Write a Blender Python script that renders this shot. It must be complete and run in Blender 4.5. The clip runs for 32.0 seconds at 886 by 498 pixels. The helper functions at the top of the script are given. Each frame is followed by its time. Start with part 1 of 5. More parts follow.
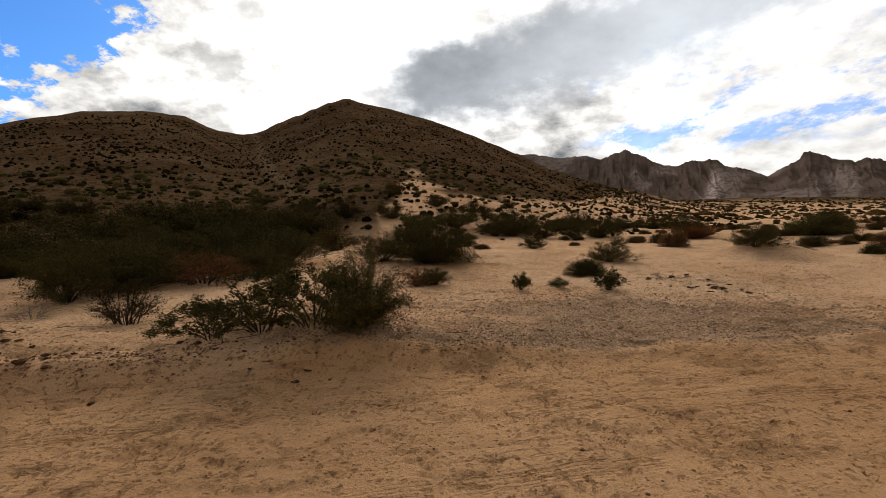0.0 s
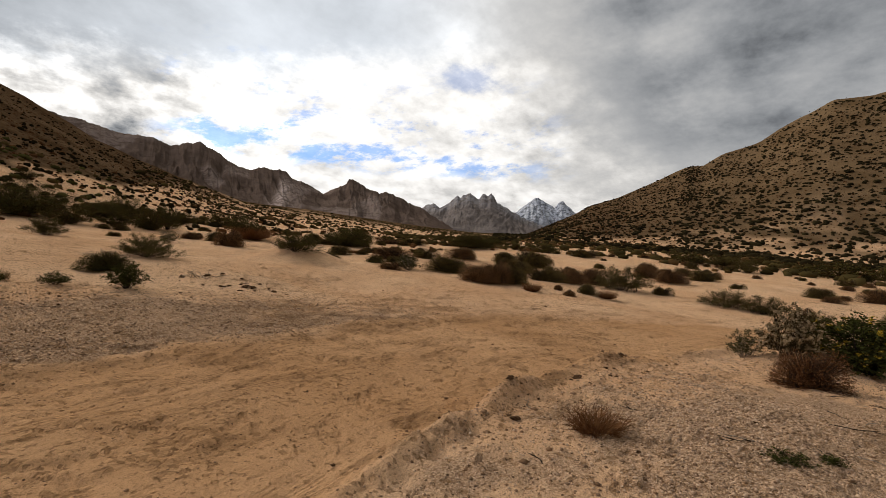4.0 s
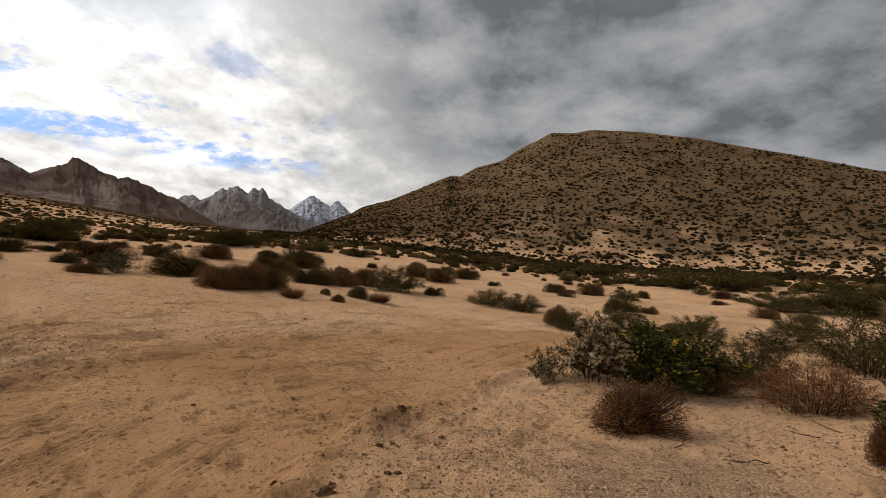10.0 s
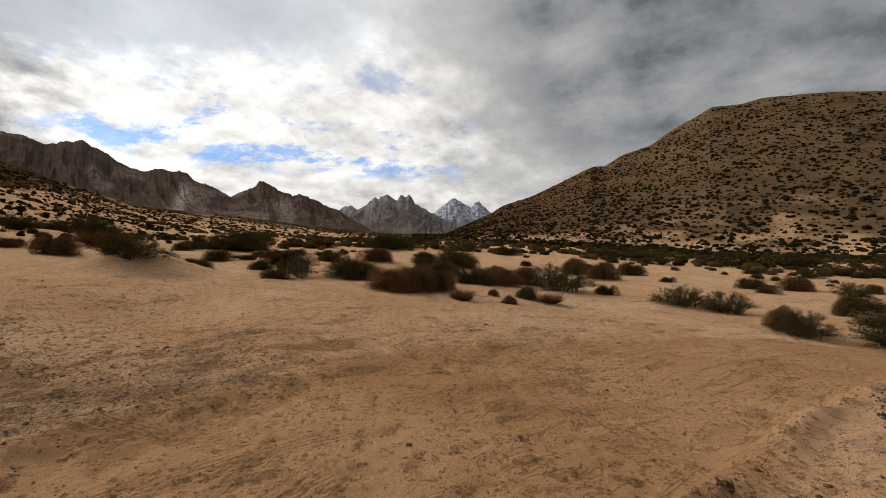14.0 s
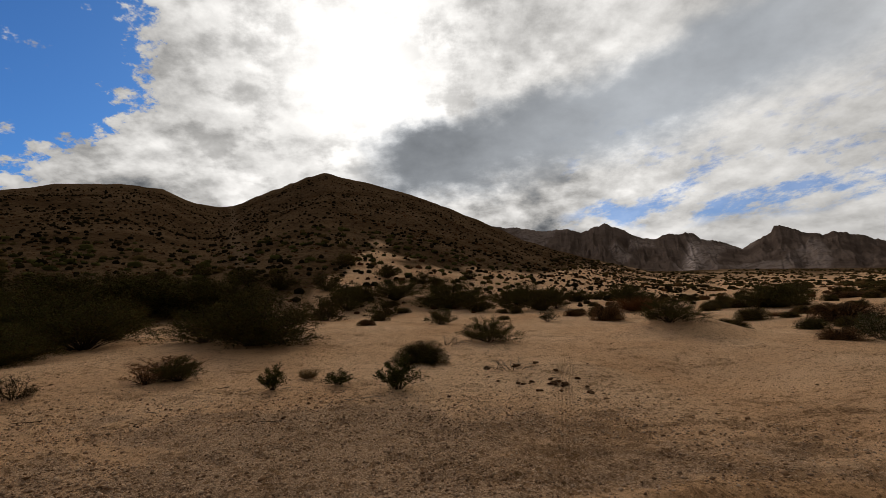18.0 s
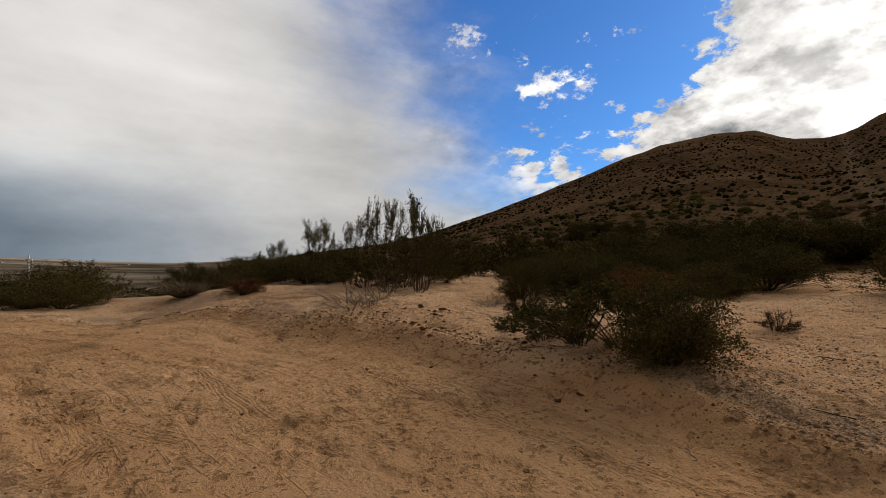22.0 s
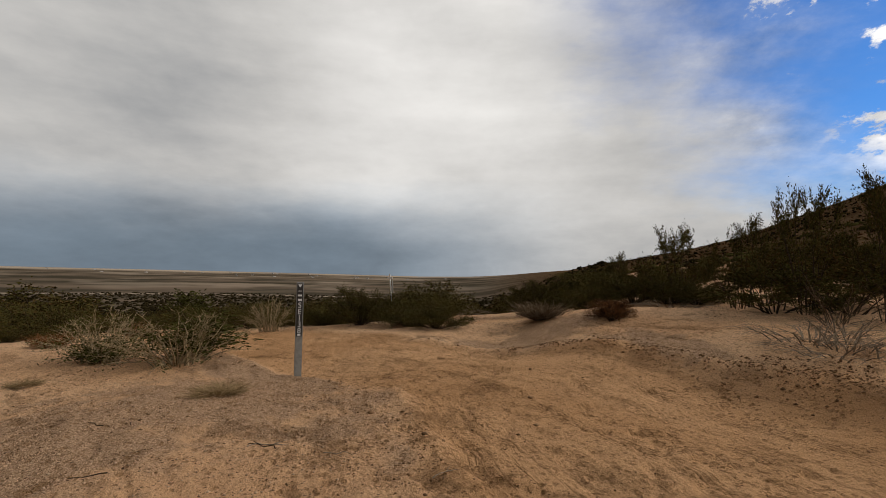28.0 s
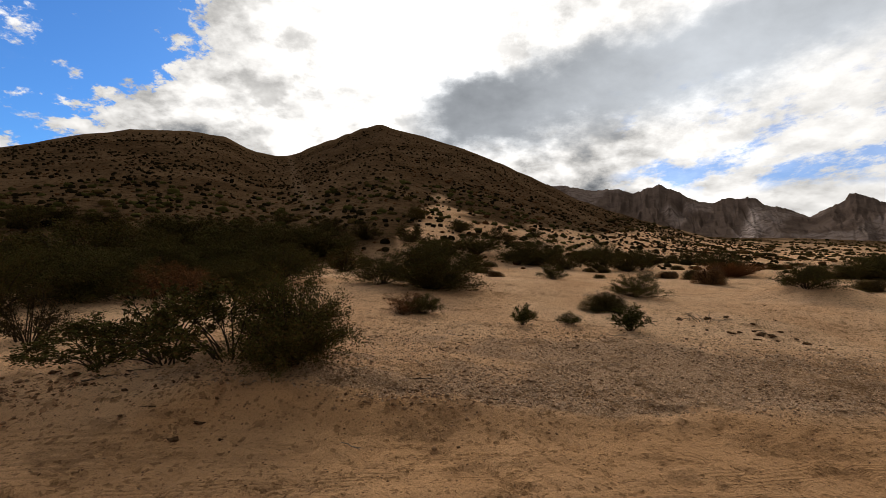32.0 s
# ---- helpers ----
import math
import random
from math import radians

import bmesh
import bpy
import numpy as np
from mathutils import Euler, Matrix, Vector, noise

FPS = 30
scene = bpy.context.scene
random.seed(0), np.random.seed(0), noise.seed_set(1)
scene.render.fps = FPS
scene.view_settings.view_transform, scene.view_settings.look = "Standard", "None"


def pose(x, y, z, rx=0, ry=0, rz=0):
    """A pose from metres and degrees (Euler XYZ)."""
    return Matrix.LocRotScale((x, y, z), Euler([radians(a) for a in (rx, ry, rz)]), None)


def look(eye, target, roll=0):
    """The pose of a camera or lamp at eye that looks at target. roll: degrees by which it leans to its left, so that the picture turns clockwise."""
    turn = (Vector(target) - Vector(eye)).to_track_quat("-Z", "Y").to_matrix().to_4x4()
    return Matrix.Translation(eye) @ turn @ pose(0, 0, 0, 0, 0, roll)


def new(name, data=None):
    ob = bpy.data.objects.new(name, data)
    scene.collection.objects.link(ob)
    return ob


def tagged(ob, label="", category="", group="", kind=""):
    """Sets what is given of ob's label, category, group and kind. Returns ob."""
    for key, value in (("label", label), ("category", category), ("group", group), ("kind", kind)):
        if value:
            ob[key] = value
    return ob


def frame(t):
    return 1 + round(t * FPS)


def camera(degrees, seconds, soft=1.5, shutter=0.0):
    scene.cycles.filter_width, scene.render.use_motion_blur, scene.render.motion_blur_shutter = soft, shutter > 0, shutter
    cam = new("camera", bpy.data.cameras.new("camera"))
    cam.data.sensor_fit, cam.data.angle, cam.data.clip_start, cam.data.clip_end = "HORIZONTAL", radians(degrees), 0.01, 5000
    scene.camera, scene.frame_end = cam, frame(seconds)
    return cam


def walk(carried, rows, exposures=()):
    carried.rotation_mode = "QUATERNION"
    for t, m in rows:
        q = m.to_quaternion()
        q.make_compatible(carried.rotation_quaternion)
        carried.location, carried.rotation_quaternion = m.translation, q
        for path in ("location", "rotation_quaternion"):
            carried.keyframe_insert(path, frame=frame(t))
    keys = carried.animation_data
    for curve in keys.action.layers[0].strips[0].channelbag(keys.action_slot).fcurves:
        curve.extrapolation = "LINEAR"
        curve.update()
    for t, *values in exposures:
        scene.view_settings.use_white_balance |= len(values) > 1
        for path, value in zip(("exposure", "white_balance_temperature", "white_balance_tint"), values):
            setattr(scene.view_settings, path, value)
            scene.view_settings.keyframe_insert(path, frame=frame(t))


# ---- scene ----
cam = camera(87.2, 32.0, soft=0.6)
PATH = [
    (0, (0.882, 0.339, 1.669), (0.816, 2.338, 1.66), -1.3),
    (0.5, (0.983, 0.335, 1.664), (1.088, 2.332, 1.667), -0.9),
    (1, (1.056, 0.337, 1.657), (1.396, 2.308, 1.656), 0.2),
    (1.5, (1.139, 0.308, 1.657), (1.706, 2.225, 1.657), 1.0),
    (2, (1.19, 0.287, 1.654), (1.988, 2.121, 1.656), 1.4),
    (2.5, (1.282, 0.236, 1.652), (2.318, 1.947, 1.663), 2.0),
    (4.5, (1.467, 0.331, 1.654), (3.082, 1.511, 1.682), 3.3),
    (5, (1.572, 0.249, 1.678), (3.322, 1.215, 1.708), 2.6),
    (5.5, (1.678, 0.179, 1.673), (3.54, 0.906, 1.698), 2.4),
    (6, (1.828, 0.23, 1.665), (3.754, 0.771, 1.673), 2.8),
    (6.5, (2.004, 0.351, 1.661), (3.944, 0.839, 1.664), 3.0),
    (7, (2.208, 0.462, 1.655), (4.151, 0.938, 1.664), 3.0),
    (7.5, (2.399, 0.577, 1.677), (4.344, 1.045, 1.699), 3.2),
    (8, (2.598, 0.719, 1.676), (4.546, 1.173, 1.72), 3.2),
    (8.5, (2.821, 0.826, 1.692), (4.769, 1.275, 1.748), 3.2),
    (9, (3.08, 0.89, 1.7), (5.028, 1.339, 1.762), 3.5),
    (9.5, (3.266, 1.011, 1.67), (5.211, 1.471, 1.738), 3.9),
    (10, (3.449, 1.194, 1.679), (5.38, 1.708, 1.759), 3.5),
    (10.5, (3.668, 1.399, 1.674), (5.577, 1.988, 1.774), 3.4),
    (11, (3.827, 1.59, 1.669), (5.711, 2.253, 1.781), 3.4),
    (11.5, (3.913, 1.82, 1.668), (5.768, 2.561, 1.773), 2.8),
    (12, (4.023, 1.989, 1.643), (5.844, 2.811, 1.737), 2.3),
    (12.5, (4.143, 2.109, 1.634), (5.935, 2.992, 1.717), 2.1),
    (13, (4.158, 2.162, 1.647), (5.925, 3.095, 1.716), 1.7),
    (13.5, (4.144, 2.189, 1.648), (5.885, 3.171, 1.704), 1.6),
    (15.5, (4.2, 2.447, 1.611), (5.527, 3.941, 1.674), 0.4),
    (16, (4.096, 2.477, 1.627), (5.214, 4.132, 1.725), -0.5),
    (16.5, (4.014, 2.487, 1.646), (4.897, 4.276, 1.79), -1.6),
    (17, (3.976, 2.505, 1.661), (4.589, 4.396, 1.875), -2.3),
    (17.5, (3.932, 2.501, 1.684), (4.242, 4.459, 1.953), -2.0),
    (18, (3.859, 2.491, 1.683), (3.863, 4.468, 1.981), -1.6),
    (18.5, (3.803, 2.474, 1.677), (3.519, 4.428, 1.992), -1.2),
    (19, (3.756, 2.441, 1.676), (3.216, 4.344, 1.97), -0.1),
    (19.5, (3.696, 2.45, 1.64), (2.909, 4.271, 1.894), 1.7),
    (20, (3.575, 2.397, 1.609), (2.561, 4.108, 1.819), 1.9),
    (20.3, (3.453, 2.321, 1.581), (2.295, 3.939, 1.783), 1.7),
    (20.5, (3.344, 2.272, 1.613), (2.091, 3.82, 1.793), 1.3),
    (20.6, (3.284, 2.262, 1.629), (1.979, 3.769, 1.791), 1.2),
    (20.8, (3.159, 2.22, 1.629), (1.757, 3.637, 1.792), 1.2),
    (21, (3.051, 2.154, 1.626), (1.563, 3.481, 1.778), 1.6),
    (21.3, (2.853, 2.067, 1.635), (1.247, 3.25, 1.776), 2.5),
    (21.5, (2.73, 2.013, 1.618), (1.067, 3.119, 1.724), 2.0),
    (22, (2.431, 1.8, 1.614), (0.621, 2.648, 1.671), 2.1),
    (22.5, (2.102, 1.645, 1.627), (0.186, 2.218, 1.646), 2.5),
    (22.8, (1.903, 1.497, 1.63), (-0.051, 1.924, 1.632), 2.3),
    (23, (1.786, 1.443, 1.64), (-0.19, 1.754, 1.624), 1.9),
    (23.5, (1.512, 1.256, 1.667), (-0.488, 1.292, 1.643), 1.5),
    (24, (1.223, 1.09, 1.683), (-0.77, 0.926, 1.658), 1.3),
    (24.5, (0.999, 0.931, 1.699), (-0.986, 0.686, 1.669), 1.1),
    (25, (0.804, 0.771, 1.707), (-1.167, 0.438, 1.685), 0.7),
    (25.5, (0.582, 0.646, 1.72), (-1.379, 0.255, 1.711), 0.2),
    (27.5, (0.356, 0.552, 1.711), (-1.61, 0.185, 1.773), 0.2),
    (28, (0.372, 0.553, 1.699), (-1.601, 0.235, 1.777), 0.3),
    (28.4, (0.377, 0.623, 1.683), (-1.619, 0.528, 1.778), 0.9),
    (28.5, (0.401, 0.66, 1.682), (-1.596, 0.642, 1.781), 1.0),
    (28.9, (0.473, 0.867, 1.673), (-1.488, 1.242, 1.792), 0.9),
    (29, (0.508, 0.924, 1.678), (-1.429, 1.408, 1.8), 1.0),
    (29.5, (0.734, 1.156, 1.693), (-0.977, 2.181, 1.837), 0.9),
    (30, (0.933, 1.298, 1.68), (-0.423, 2.76, 1.84), 0.6),
    (30.5, (1.068, 1.342, 1.678), (0.033, 3.045, 1.839), 0.5),
    (31, (1.125, 1.369, 1.671), (0.407, 3.229, 1.823), 1.0),
    (31.1, (1.137, 1.358, 1.659), (0.489, 3.245, 1.801), 0.7),
    (31.5, (1.188, 1.389, 1.658), (0.788, 3.344, 1.783), 0.9),
    (32, (1.363, 1.477, 1.61), (1.181, 3.466, 1.717), 1.4),
]
EXPOSURES = [(0, -0.31), (2.5, -0.42), (5, -0.12), (7, -0.02), (8, 0.0), (9, -0.24), (10, -0.3), (12, -0.46), (14, -0.44), (16, -0.52), (17.5, -0.98), (19, -1.12), (20, -0.98), (21, -0.7), (22, -0.56), (25, -0.46), (28, -0.52), (29.5, -0.5), (32, -0.55)]
walk(cam, [(t, look(eye, target, roll)) for t, eye, target, roll in PATH], EXPOSURES)

# ---- world, sun ----
world = bpy.data.worlds.new("sky")
scene.world = world
world.use_nodes = True


class N:
    """Small wrapper for writing node arithmetic as expressions."""

    def __init__(self, tree, out):
        self.tree, self.out = tree, out

    def op(self, kind, *others, clamp=False):
        node = self.tree.nodes.new("ShaderNodeMath")
        node.operation, node.use_clamp = kind, clamp
        for n, v in enumerate((self, *others)):
            plug(self.tree, v, node.inputs[n])
        return N(self.tree, node.outputs[0])

    def __add__(self, o):
        return self.op("ADD", o)

    def __sub__(self, o):
        return self.op("SUBTRACT", o)

    def __mul__(self, o):
        return self.op("MULTIPLY", o)

    def __truediv__(self, o):
        return self.op("DIVIDE", o)

    def __radd__(self, o):
        return self.op("ADD", o)

    def __rmul__(self, o):
        return self.op("MULTIPLY", o)

    def __rsub__(self, o):
        return (self * -1.0) + o

    def ramp(self, a, b):
        """0 at a, 1 at b, smooth between."""
        node = self.tree.nodes.new("ShaderNodeMapRange")
        node.interpolation_type = "SMOOTHSTEP"
        plug(self.tree, self, node.inputs[0])
        flip = a > b
        node.inputs[1].default_value, node.inputs[2].default_value = (b, a) if flip else (a, b)
        node.inputs[3].default_value, node.inputs[4].default_value = (1, 0) if flip else (0, 1)
        return N(self.tree, node.outputs[0])


def plug(tree, value, socket):
    if isinstance(value, N):
        tree.links.new(value.out, socket)
    else:
        socket.default_value = value


def mixed(tree, fac, a, b):
    """A colour mix; a and b are colour sockets (N) or rgb tuples."""
    node = tree.nodes.new("ShaderNodeMix")
    node.data_type = "RGBA"
    for value, socket in ((fac, node.inputs[0]), (a, node.inputs[6]), (b, node.inputs[7])):
        plug(tree, value if not isinstance(value, tuple) else (*value, 1), socket)
    return N(tree, node.outputs[2])


def fbm(tree, where, scale, detail=6.0, rough=0.55, warp=0.0, color=False):
    node = tree.nodes.new("ShaderNodeTexNoise")
    if where is not None:
        plug(tree, where, node.inputs["Vector"])
    node.inputs["Scale"].default_value, node.inputs["Detail"].default_value = scale, detail
    node.inputs["Roughness"].default_value, node.inputs["Distortion"].default_value = rough, warp
    return N(tree, node.outputs[1 if color else 0])


def xyz(tree, x, y, z):
    node = tree.nodes.new("ShaderNodeCombineXYZ")
    for v, s in zip((x, y, z), node.inputs):
        plug(tree, v, s)
    return N(tree, node.outputs[0])


SUN_AZ, SUN_EL = 10.0, 29.0   # degrees: to the left of +y, and up


def build_sky():
    tree = world.node_tree
    tree.nodes.clear()
    out = tree.nodes.new("ShaderNodeOutputWorld")
    back = tree.nodes.new("ShaderNodeBackground")
    tree.links.new(back.outputs[0], out.inputs[0])
    way = tree.nodes.new("ShaderNodeTexCoord").outputs["Generated"]
    split = tree.nodes.new("ShaderNodeSeparateXYZ")
    tree.links.new(way, split.inputs[0])
    dx, dy, dz = (N(tree, s) for s in split.outputs)
    el = dz.op("ARCSINE") * 57.2958
    az = (dx * -1.0).op("ARCTAN2", dy) * 57.2958          # to the left of +y
    sky = tree.nodes.new("ShaderNodeTexSky")
    sky.sky_type, sky.sun_disc = "NISHITA", False
    sky.sun_elevation, sky.sun_rotation = radians(SUN_EL), radians(-SUN_AZ)
    sky.air_density, sky.dust_density, sky.ozone_density = 1.0, 0.4, 2.0
    scaled = tree.nodes.new("ShaderNodeVectorMath")
    scaled.operation = "MULTIPLY"
    tree.links.new(sky.outputs[0], scaled.inputs[0])
    scaled.inputs[1].default_value = (0.050, 0.104, 0.178)
    blue = N(tree, scaled.outputs[0])

    # the cloud deck, seen in perspective
    lift = dz.op("MAXIMUM", 0.0) + 0.36
    flat = xyz(tree, dx / lift, dy / lift, 0.0)
    puffs = fbm(tree, flat, 4.2, 9.0, 0.6)
    broad = fbm(tree, flat, 1.7, 5.0, 0.55)
    small = fbm(tree, flat, 13.5, 6.0, 0.65)
    sheet = fbm(tree, xyz(tree, az * 0.05, el * 0.16, 1.0), 1.0, 7.0, 0.58)
    wisp = fbm(tree, xyz(tree, az * 0.035 + el * 0.05, el * 0.12 - az * 0.03, 3.0), 1.4, 7.0, 0.6)
    ragged = (puffs - 0.5) * 1.3 + (small - 0.5) * 0.7
    # the clear stretch between the bright cumulus and the western stratus
    edge_right = 35.0 + (23.0 - el).op("MAXIMUM", 0.0) * 0.9 + ragged * 22.0
    edge_left = 60.5 + (el - 8.0) * 0.80 + (broad - 0.5) * 18.0
    gap = (az - edge_right).ramp(-0.5, 1.5) * (az - edge_left + (sheet - 0.5) * 8.0 + (wisp - 0.5) * 26.0 + (puffs - 0.5) * 8.0).ramp(15.0, -17.0)
    bits = (puffs * 0.6 + small * 0.5 - el.ramp(13.0, 22.0) * 0.035 + el.ramp(17.0, 9.0) * 0.055).ramp(0.570, 0.64)
    gap = gap * (1.0 - bits * 0.95 * (az - edge_left).ramp(-3.0, -12.0))
    # breaks low over the far range
    low = (az.ramp(-13.0, -20.0) * az.ramp(-66.0, -52.0)) * (el.ramp(8.8, 10.5) * el.ramp(24.0, 12.0))
    rifts = fbm(tree, xyz(tree, az * 0.10, el * 0.24 + az * 0.03, 2.0), 1.6, 9.0, 0.66) + (small - 0.5) * 0.18
    gap = gap.op("MAXIMUM", low * (rifts + el.ramp(15.5, 10.5) * 0.05).ramp(0.52, 0.66) * 0.72)

    hole = ((az + 50.0) * 0.65).op("POWER", 2.0) + ((el - 21.0) * 1.4).op("POWER", 2.0)
    gap = gap.op("MAXIMUM", (hole.op("SQRT") + (puffs - 0.5) * 12.0 + (small - 0.5) * 6.0).ramp(3.0, 0.0) * 0.36)

    thin = el.ramp(17.0, 33.0) * az.ramp(44.0, 56.0) * az.ramp(92.0, 70.0)
    gap = gap.op("MAXIMUM", thin * (wisp + 0.15).ramp(0.3, 0.75) * 0.6)

    # how bright the deck is: strongest round the veiled sun, grey away from it
    ax, ay, au = (math.cos(radians(SUN_EL)) * -math.sin(radians(SUN_AZ)), math.cos(radians(SUN_EL)) * math.cos(radians(SUN_AZ)), math.sin(radians(SUN_EL)))
    near = (dx * ax + dy * ay + dz * au).op("MINIMUM", 1.0).op("ARCCOSINE") * 57.2958
    near = near + ragged * 11.0
    core = near.ramp(27.0, -2.0)
    glow = core * core * 1.8 + near.ramp(55.0, 12.0) * 0.75
    # the thick grey bar that crosses under the sun towards the right
    middle = 17.4 + (12.0 - az) * 0.155
    bar = ((el - middle + (broad - 0.5) * 7.0).op("ABSOLUTE") + (puffs - 0.5) * 6.0 + (small - 0.5) * 3.5).ramp(6.4, 2.2) * (az + (puffs - 0.5) * 20.0).ramp(13.0, 3.0) * az.ramp(-64.0, -34.0)
    veil = (az + (18.0 - el) * 0.55 + (broad - 0.5) * 38.0 + (puffs - 0.5) * 16.0).ramp(-50.0, -76.0)
    dark = (veil * (0.76 + (broad - 0.5) * 2.6 + (puffs - 0.5) * 1.9 + (sheet - 0.5) * 0.5) * el.ramp(4.0, 17.0)).op("MINIMUM", 1.0)
    body = ((puffs - 0.5) * 4.2 + (broad - 0.5) * 1.6 + (small - 0.5) * 1.8) * (1.0 - az.ramp(-14.0, -42.0) * 0.5)
    clump = fbm(tree, flat, 7.0, 10.0, 0.6)
    shade = (clump + (small - 0.5) * 0.25).ramp(0.42, 0.66) * near.ramp(-4.0, 15.0)
    west = (az - (el - 8.0) * 0.6).ramp(46.0, 70.0)
    storm = west * az.ramp(76.0, 116.0) * (el + (sheet - 0.5) * 7.0).ramp(11.5, 1.0)
    layers = fbm(tree, xyz(tree, az * 0.022, el * 0.07, 5.0), 2.0, 7.0, 0.55)
    level = 0.80 + glow + az.ramp(-10.0, -30.0) * az.ramp(-80.0, -45.0) * 0.42 + body * (1.0 - west * 0.95) * (1.0 - veil * 0.7) 
    level = level * (1.0 - shade * (0.10 + az.ramp(-28.0, -6.0) * 0.38) * (1.0 - west) * (1.0 - veil))
    level = level * (1.0 - bar) + bar * (0.62 + az.ramp(0.0, -26.0) * 0.42 + (puffs - 0.5) * 0.7 + (broad - 0.5) * 0.6)
    level = level * (1.0 - dark * 0.77) * (1.0 - west * 0.13)
    level = level + west * ((layers - 0.5) * 0.7 + az.ramp(118.0, 80.0) * 0.06 + (az.ramp(74.0, 98.0) * az.ramp(132.0, 106.0) * 0.34 + (az - edge_left).ramp(30.0, 2.0) * 0.08) * el.ramp(2.0, 10.0))
    level = level * (1.0 - storm * 0.52)
    behind = (dy * -1.0).ramp(0.82, 0.97)
    level = level * (1.0 - behind * 0.5)
    level = level.op("MAXIMUM", 0.12).op("MINIMUM", 4.0)
    tint = mixed(tree, (level - 0.15).ramp(0.0, 0.7), (0.88, 0.93, 1.0), (1.0, 0.975, 0.94))
    tint = mixed(tree, bar * 0.8, tint, (0.86, 0.93, 1.02))
    tint = mixed(tree, storm, tint, (0.68, 0.86, 1.05))
    lit = tree.nodes.new("ShaderNodeVectorMath")
    lit.operation = "SCALE"
    plug(tree, tint, lit.inputs[0])
    plug(tree, level, lit.inputs[3])
    plug(tree, mixed(tree, gap, N(tree, lit.outputs[0]), blue), back.inputs[0])
    back.inputs[1].default_value = 1.0


build_sky()
sun = new("sun", bpy.data.lights.new("sun", "SUN"))
sun.data.energy, sun.data.angle, sun.data.color = 2.5, radians(42), (1.0, 0.93, 0.84)
sun.matrix_world = look((0, 0, 50), (50 * math.sin(radians(SUN_AZ)) * 1.0, -50 * math.cos(radians(SUN_AZ)), 50 - 50 * math.tan(radians(SUN_EL))))

# ---- terrain ----
CX, CY = 2.0, 1.0   # centre of the plan


def hash01(i, j, seed):
    n = (i.astype(np.int64) * 374761393 + j.astype(np.int64) * 668265263 + seed * 974711) & 0xFFFFFFFF
    n = ((n ^ (n >> 13)) * 1274126177) & 0xFFFFFFFF
    return ((n ^ (n >> 16)) & 0xFFFF) / 65535.0


def vnoise(x, y, seed=0):
    i, j = np.floor(x), np.floor(y)
    u, v = x - i, y - j
    u, v = u * u * (3 - 2 * u), v * v * (3 - 2 * v)
    a, b = hash01(i, j, seed), hash01(i + 1, j, seed)
    c, d = hash01(i, j + 1, seed), hash01(i + 1, j + 1, seed)
    return (a + (b - a) * u) * (1 - v) + (c + (d - c) * u) * v - 0.5


def fractal(x, y, octaves, seed=0, gain=0.5):
    total, amp = 0.0, 1.0
    for k in range(octaves):
        total = total + amp * vnoise(x * 2.03**k + 17.3 * k, y * 2.03**k - 9.1 * k, seed + k)
        amp *= gain
    return total


def smooth(a, b, v):
    u = np.clip((v - a) / (b - a), 0, 1)
    return u * u * (3 - 2 * u)


# the dirt road's middle line, and its half width at those places
ROAD = [(-16, -14, 1.6), (-9.6, -6.2, 1.6), (-7.0, -2.2, 1.5), (-5.4, 0.6, 1.55), (-3.0, 1.9, 1.75), (0.0, 2.95, 1.65), (3.0, 3.6, 1.4), (6.0, 4.0, 1.4), (8.6, 3.6, 1.65), (11.0, 2.45, 1.5), (13.8, 0.4, 1.2), (17, -4.0, 1.3)]


def road_place(x, y):
    """Signed distance from the road's middle over its half width, and the way along it."""
    best, side, along, run = np.full(np.shape(x), 1e9), np.zeros(np.shape(x)), np.zeros(np.shape(x)), 0.0
    for (ax, ay, aw), (bx, by, bw) in zip(ROAD, ROAD[1:]):
        lx, ly = bx - ax, by - ay
        length = math.hypot(lx, ly)
        u = np.clip(((x - ax) * lx + (y - ay) * ly) / length**2, 0, 1)
        px, py = x - ax - u * lx, y - ay - u * ly
        d = np.hypot(px, py) / (aw + (bw - aw) * u)
        near = d < best
        best = np.where(near, d, best)
        side = np.where(near, np.sign(lx * py - ly * px) * d, side)
        along = np.where(near, run + u * length, along)
        run += length
    return side, along


def line_place(x, y, line):
    """Distance from a polyline, and the way along it."""
    best, along, run = np.full(np.shape(x), 1e9), np.zeros(np.shape(x)), 0.0
    for (ax, ay), (bx, by) in zip(line, line[1:]):
        lx, ly = bx - ax, by - ay
        length = math.hypot(lx, ly)
        u = np.clip(((x - ax) * lx + (y - ay) * ly) / length**2, 0, 1)
        d = np.hypot(x - ax - u * lx, y - ay - u * ly)
        near = d < best
        best, along = np.where(near, d, best), np.where(near, run + u * length, along)
        run += length
    return best, along


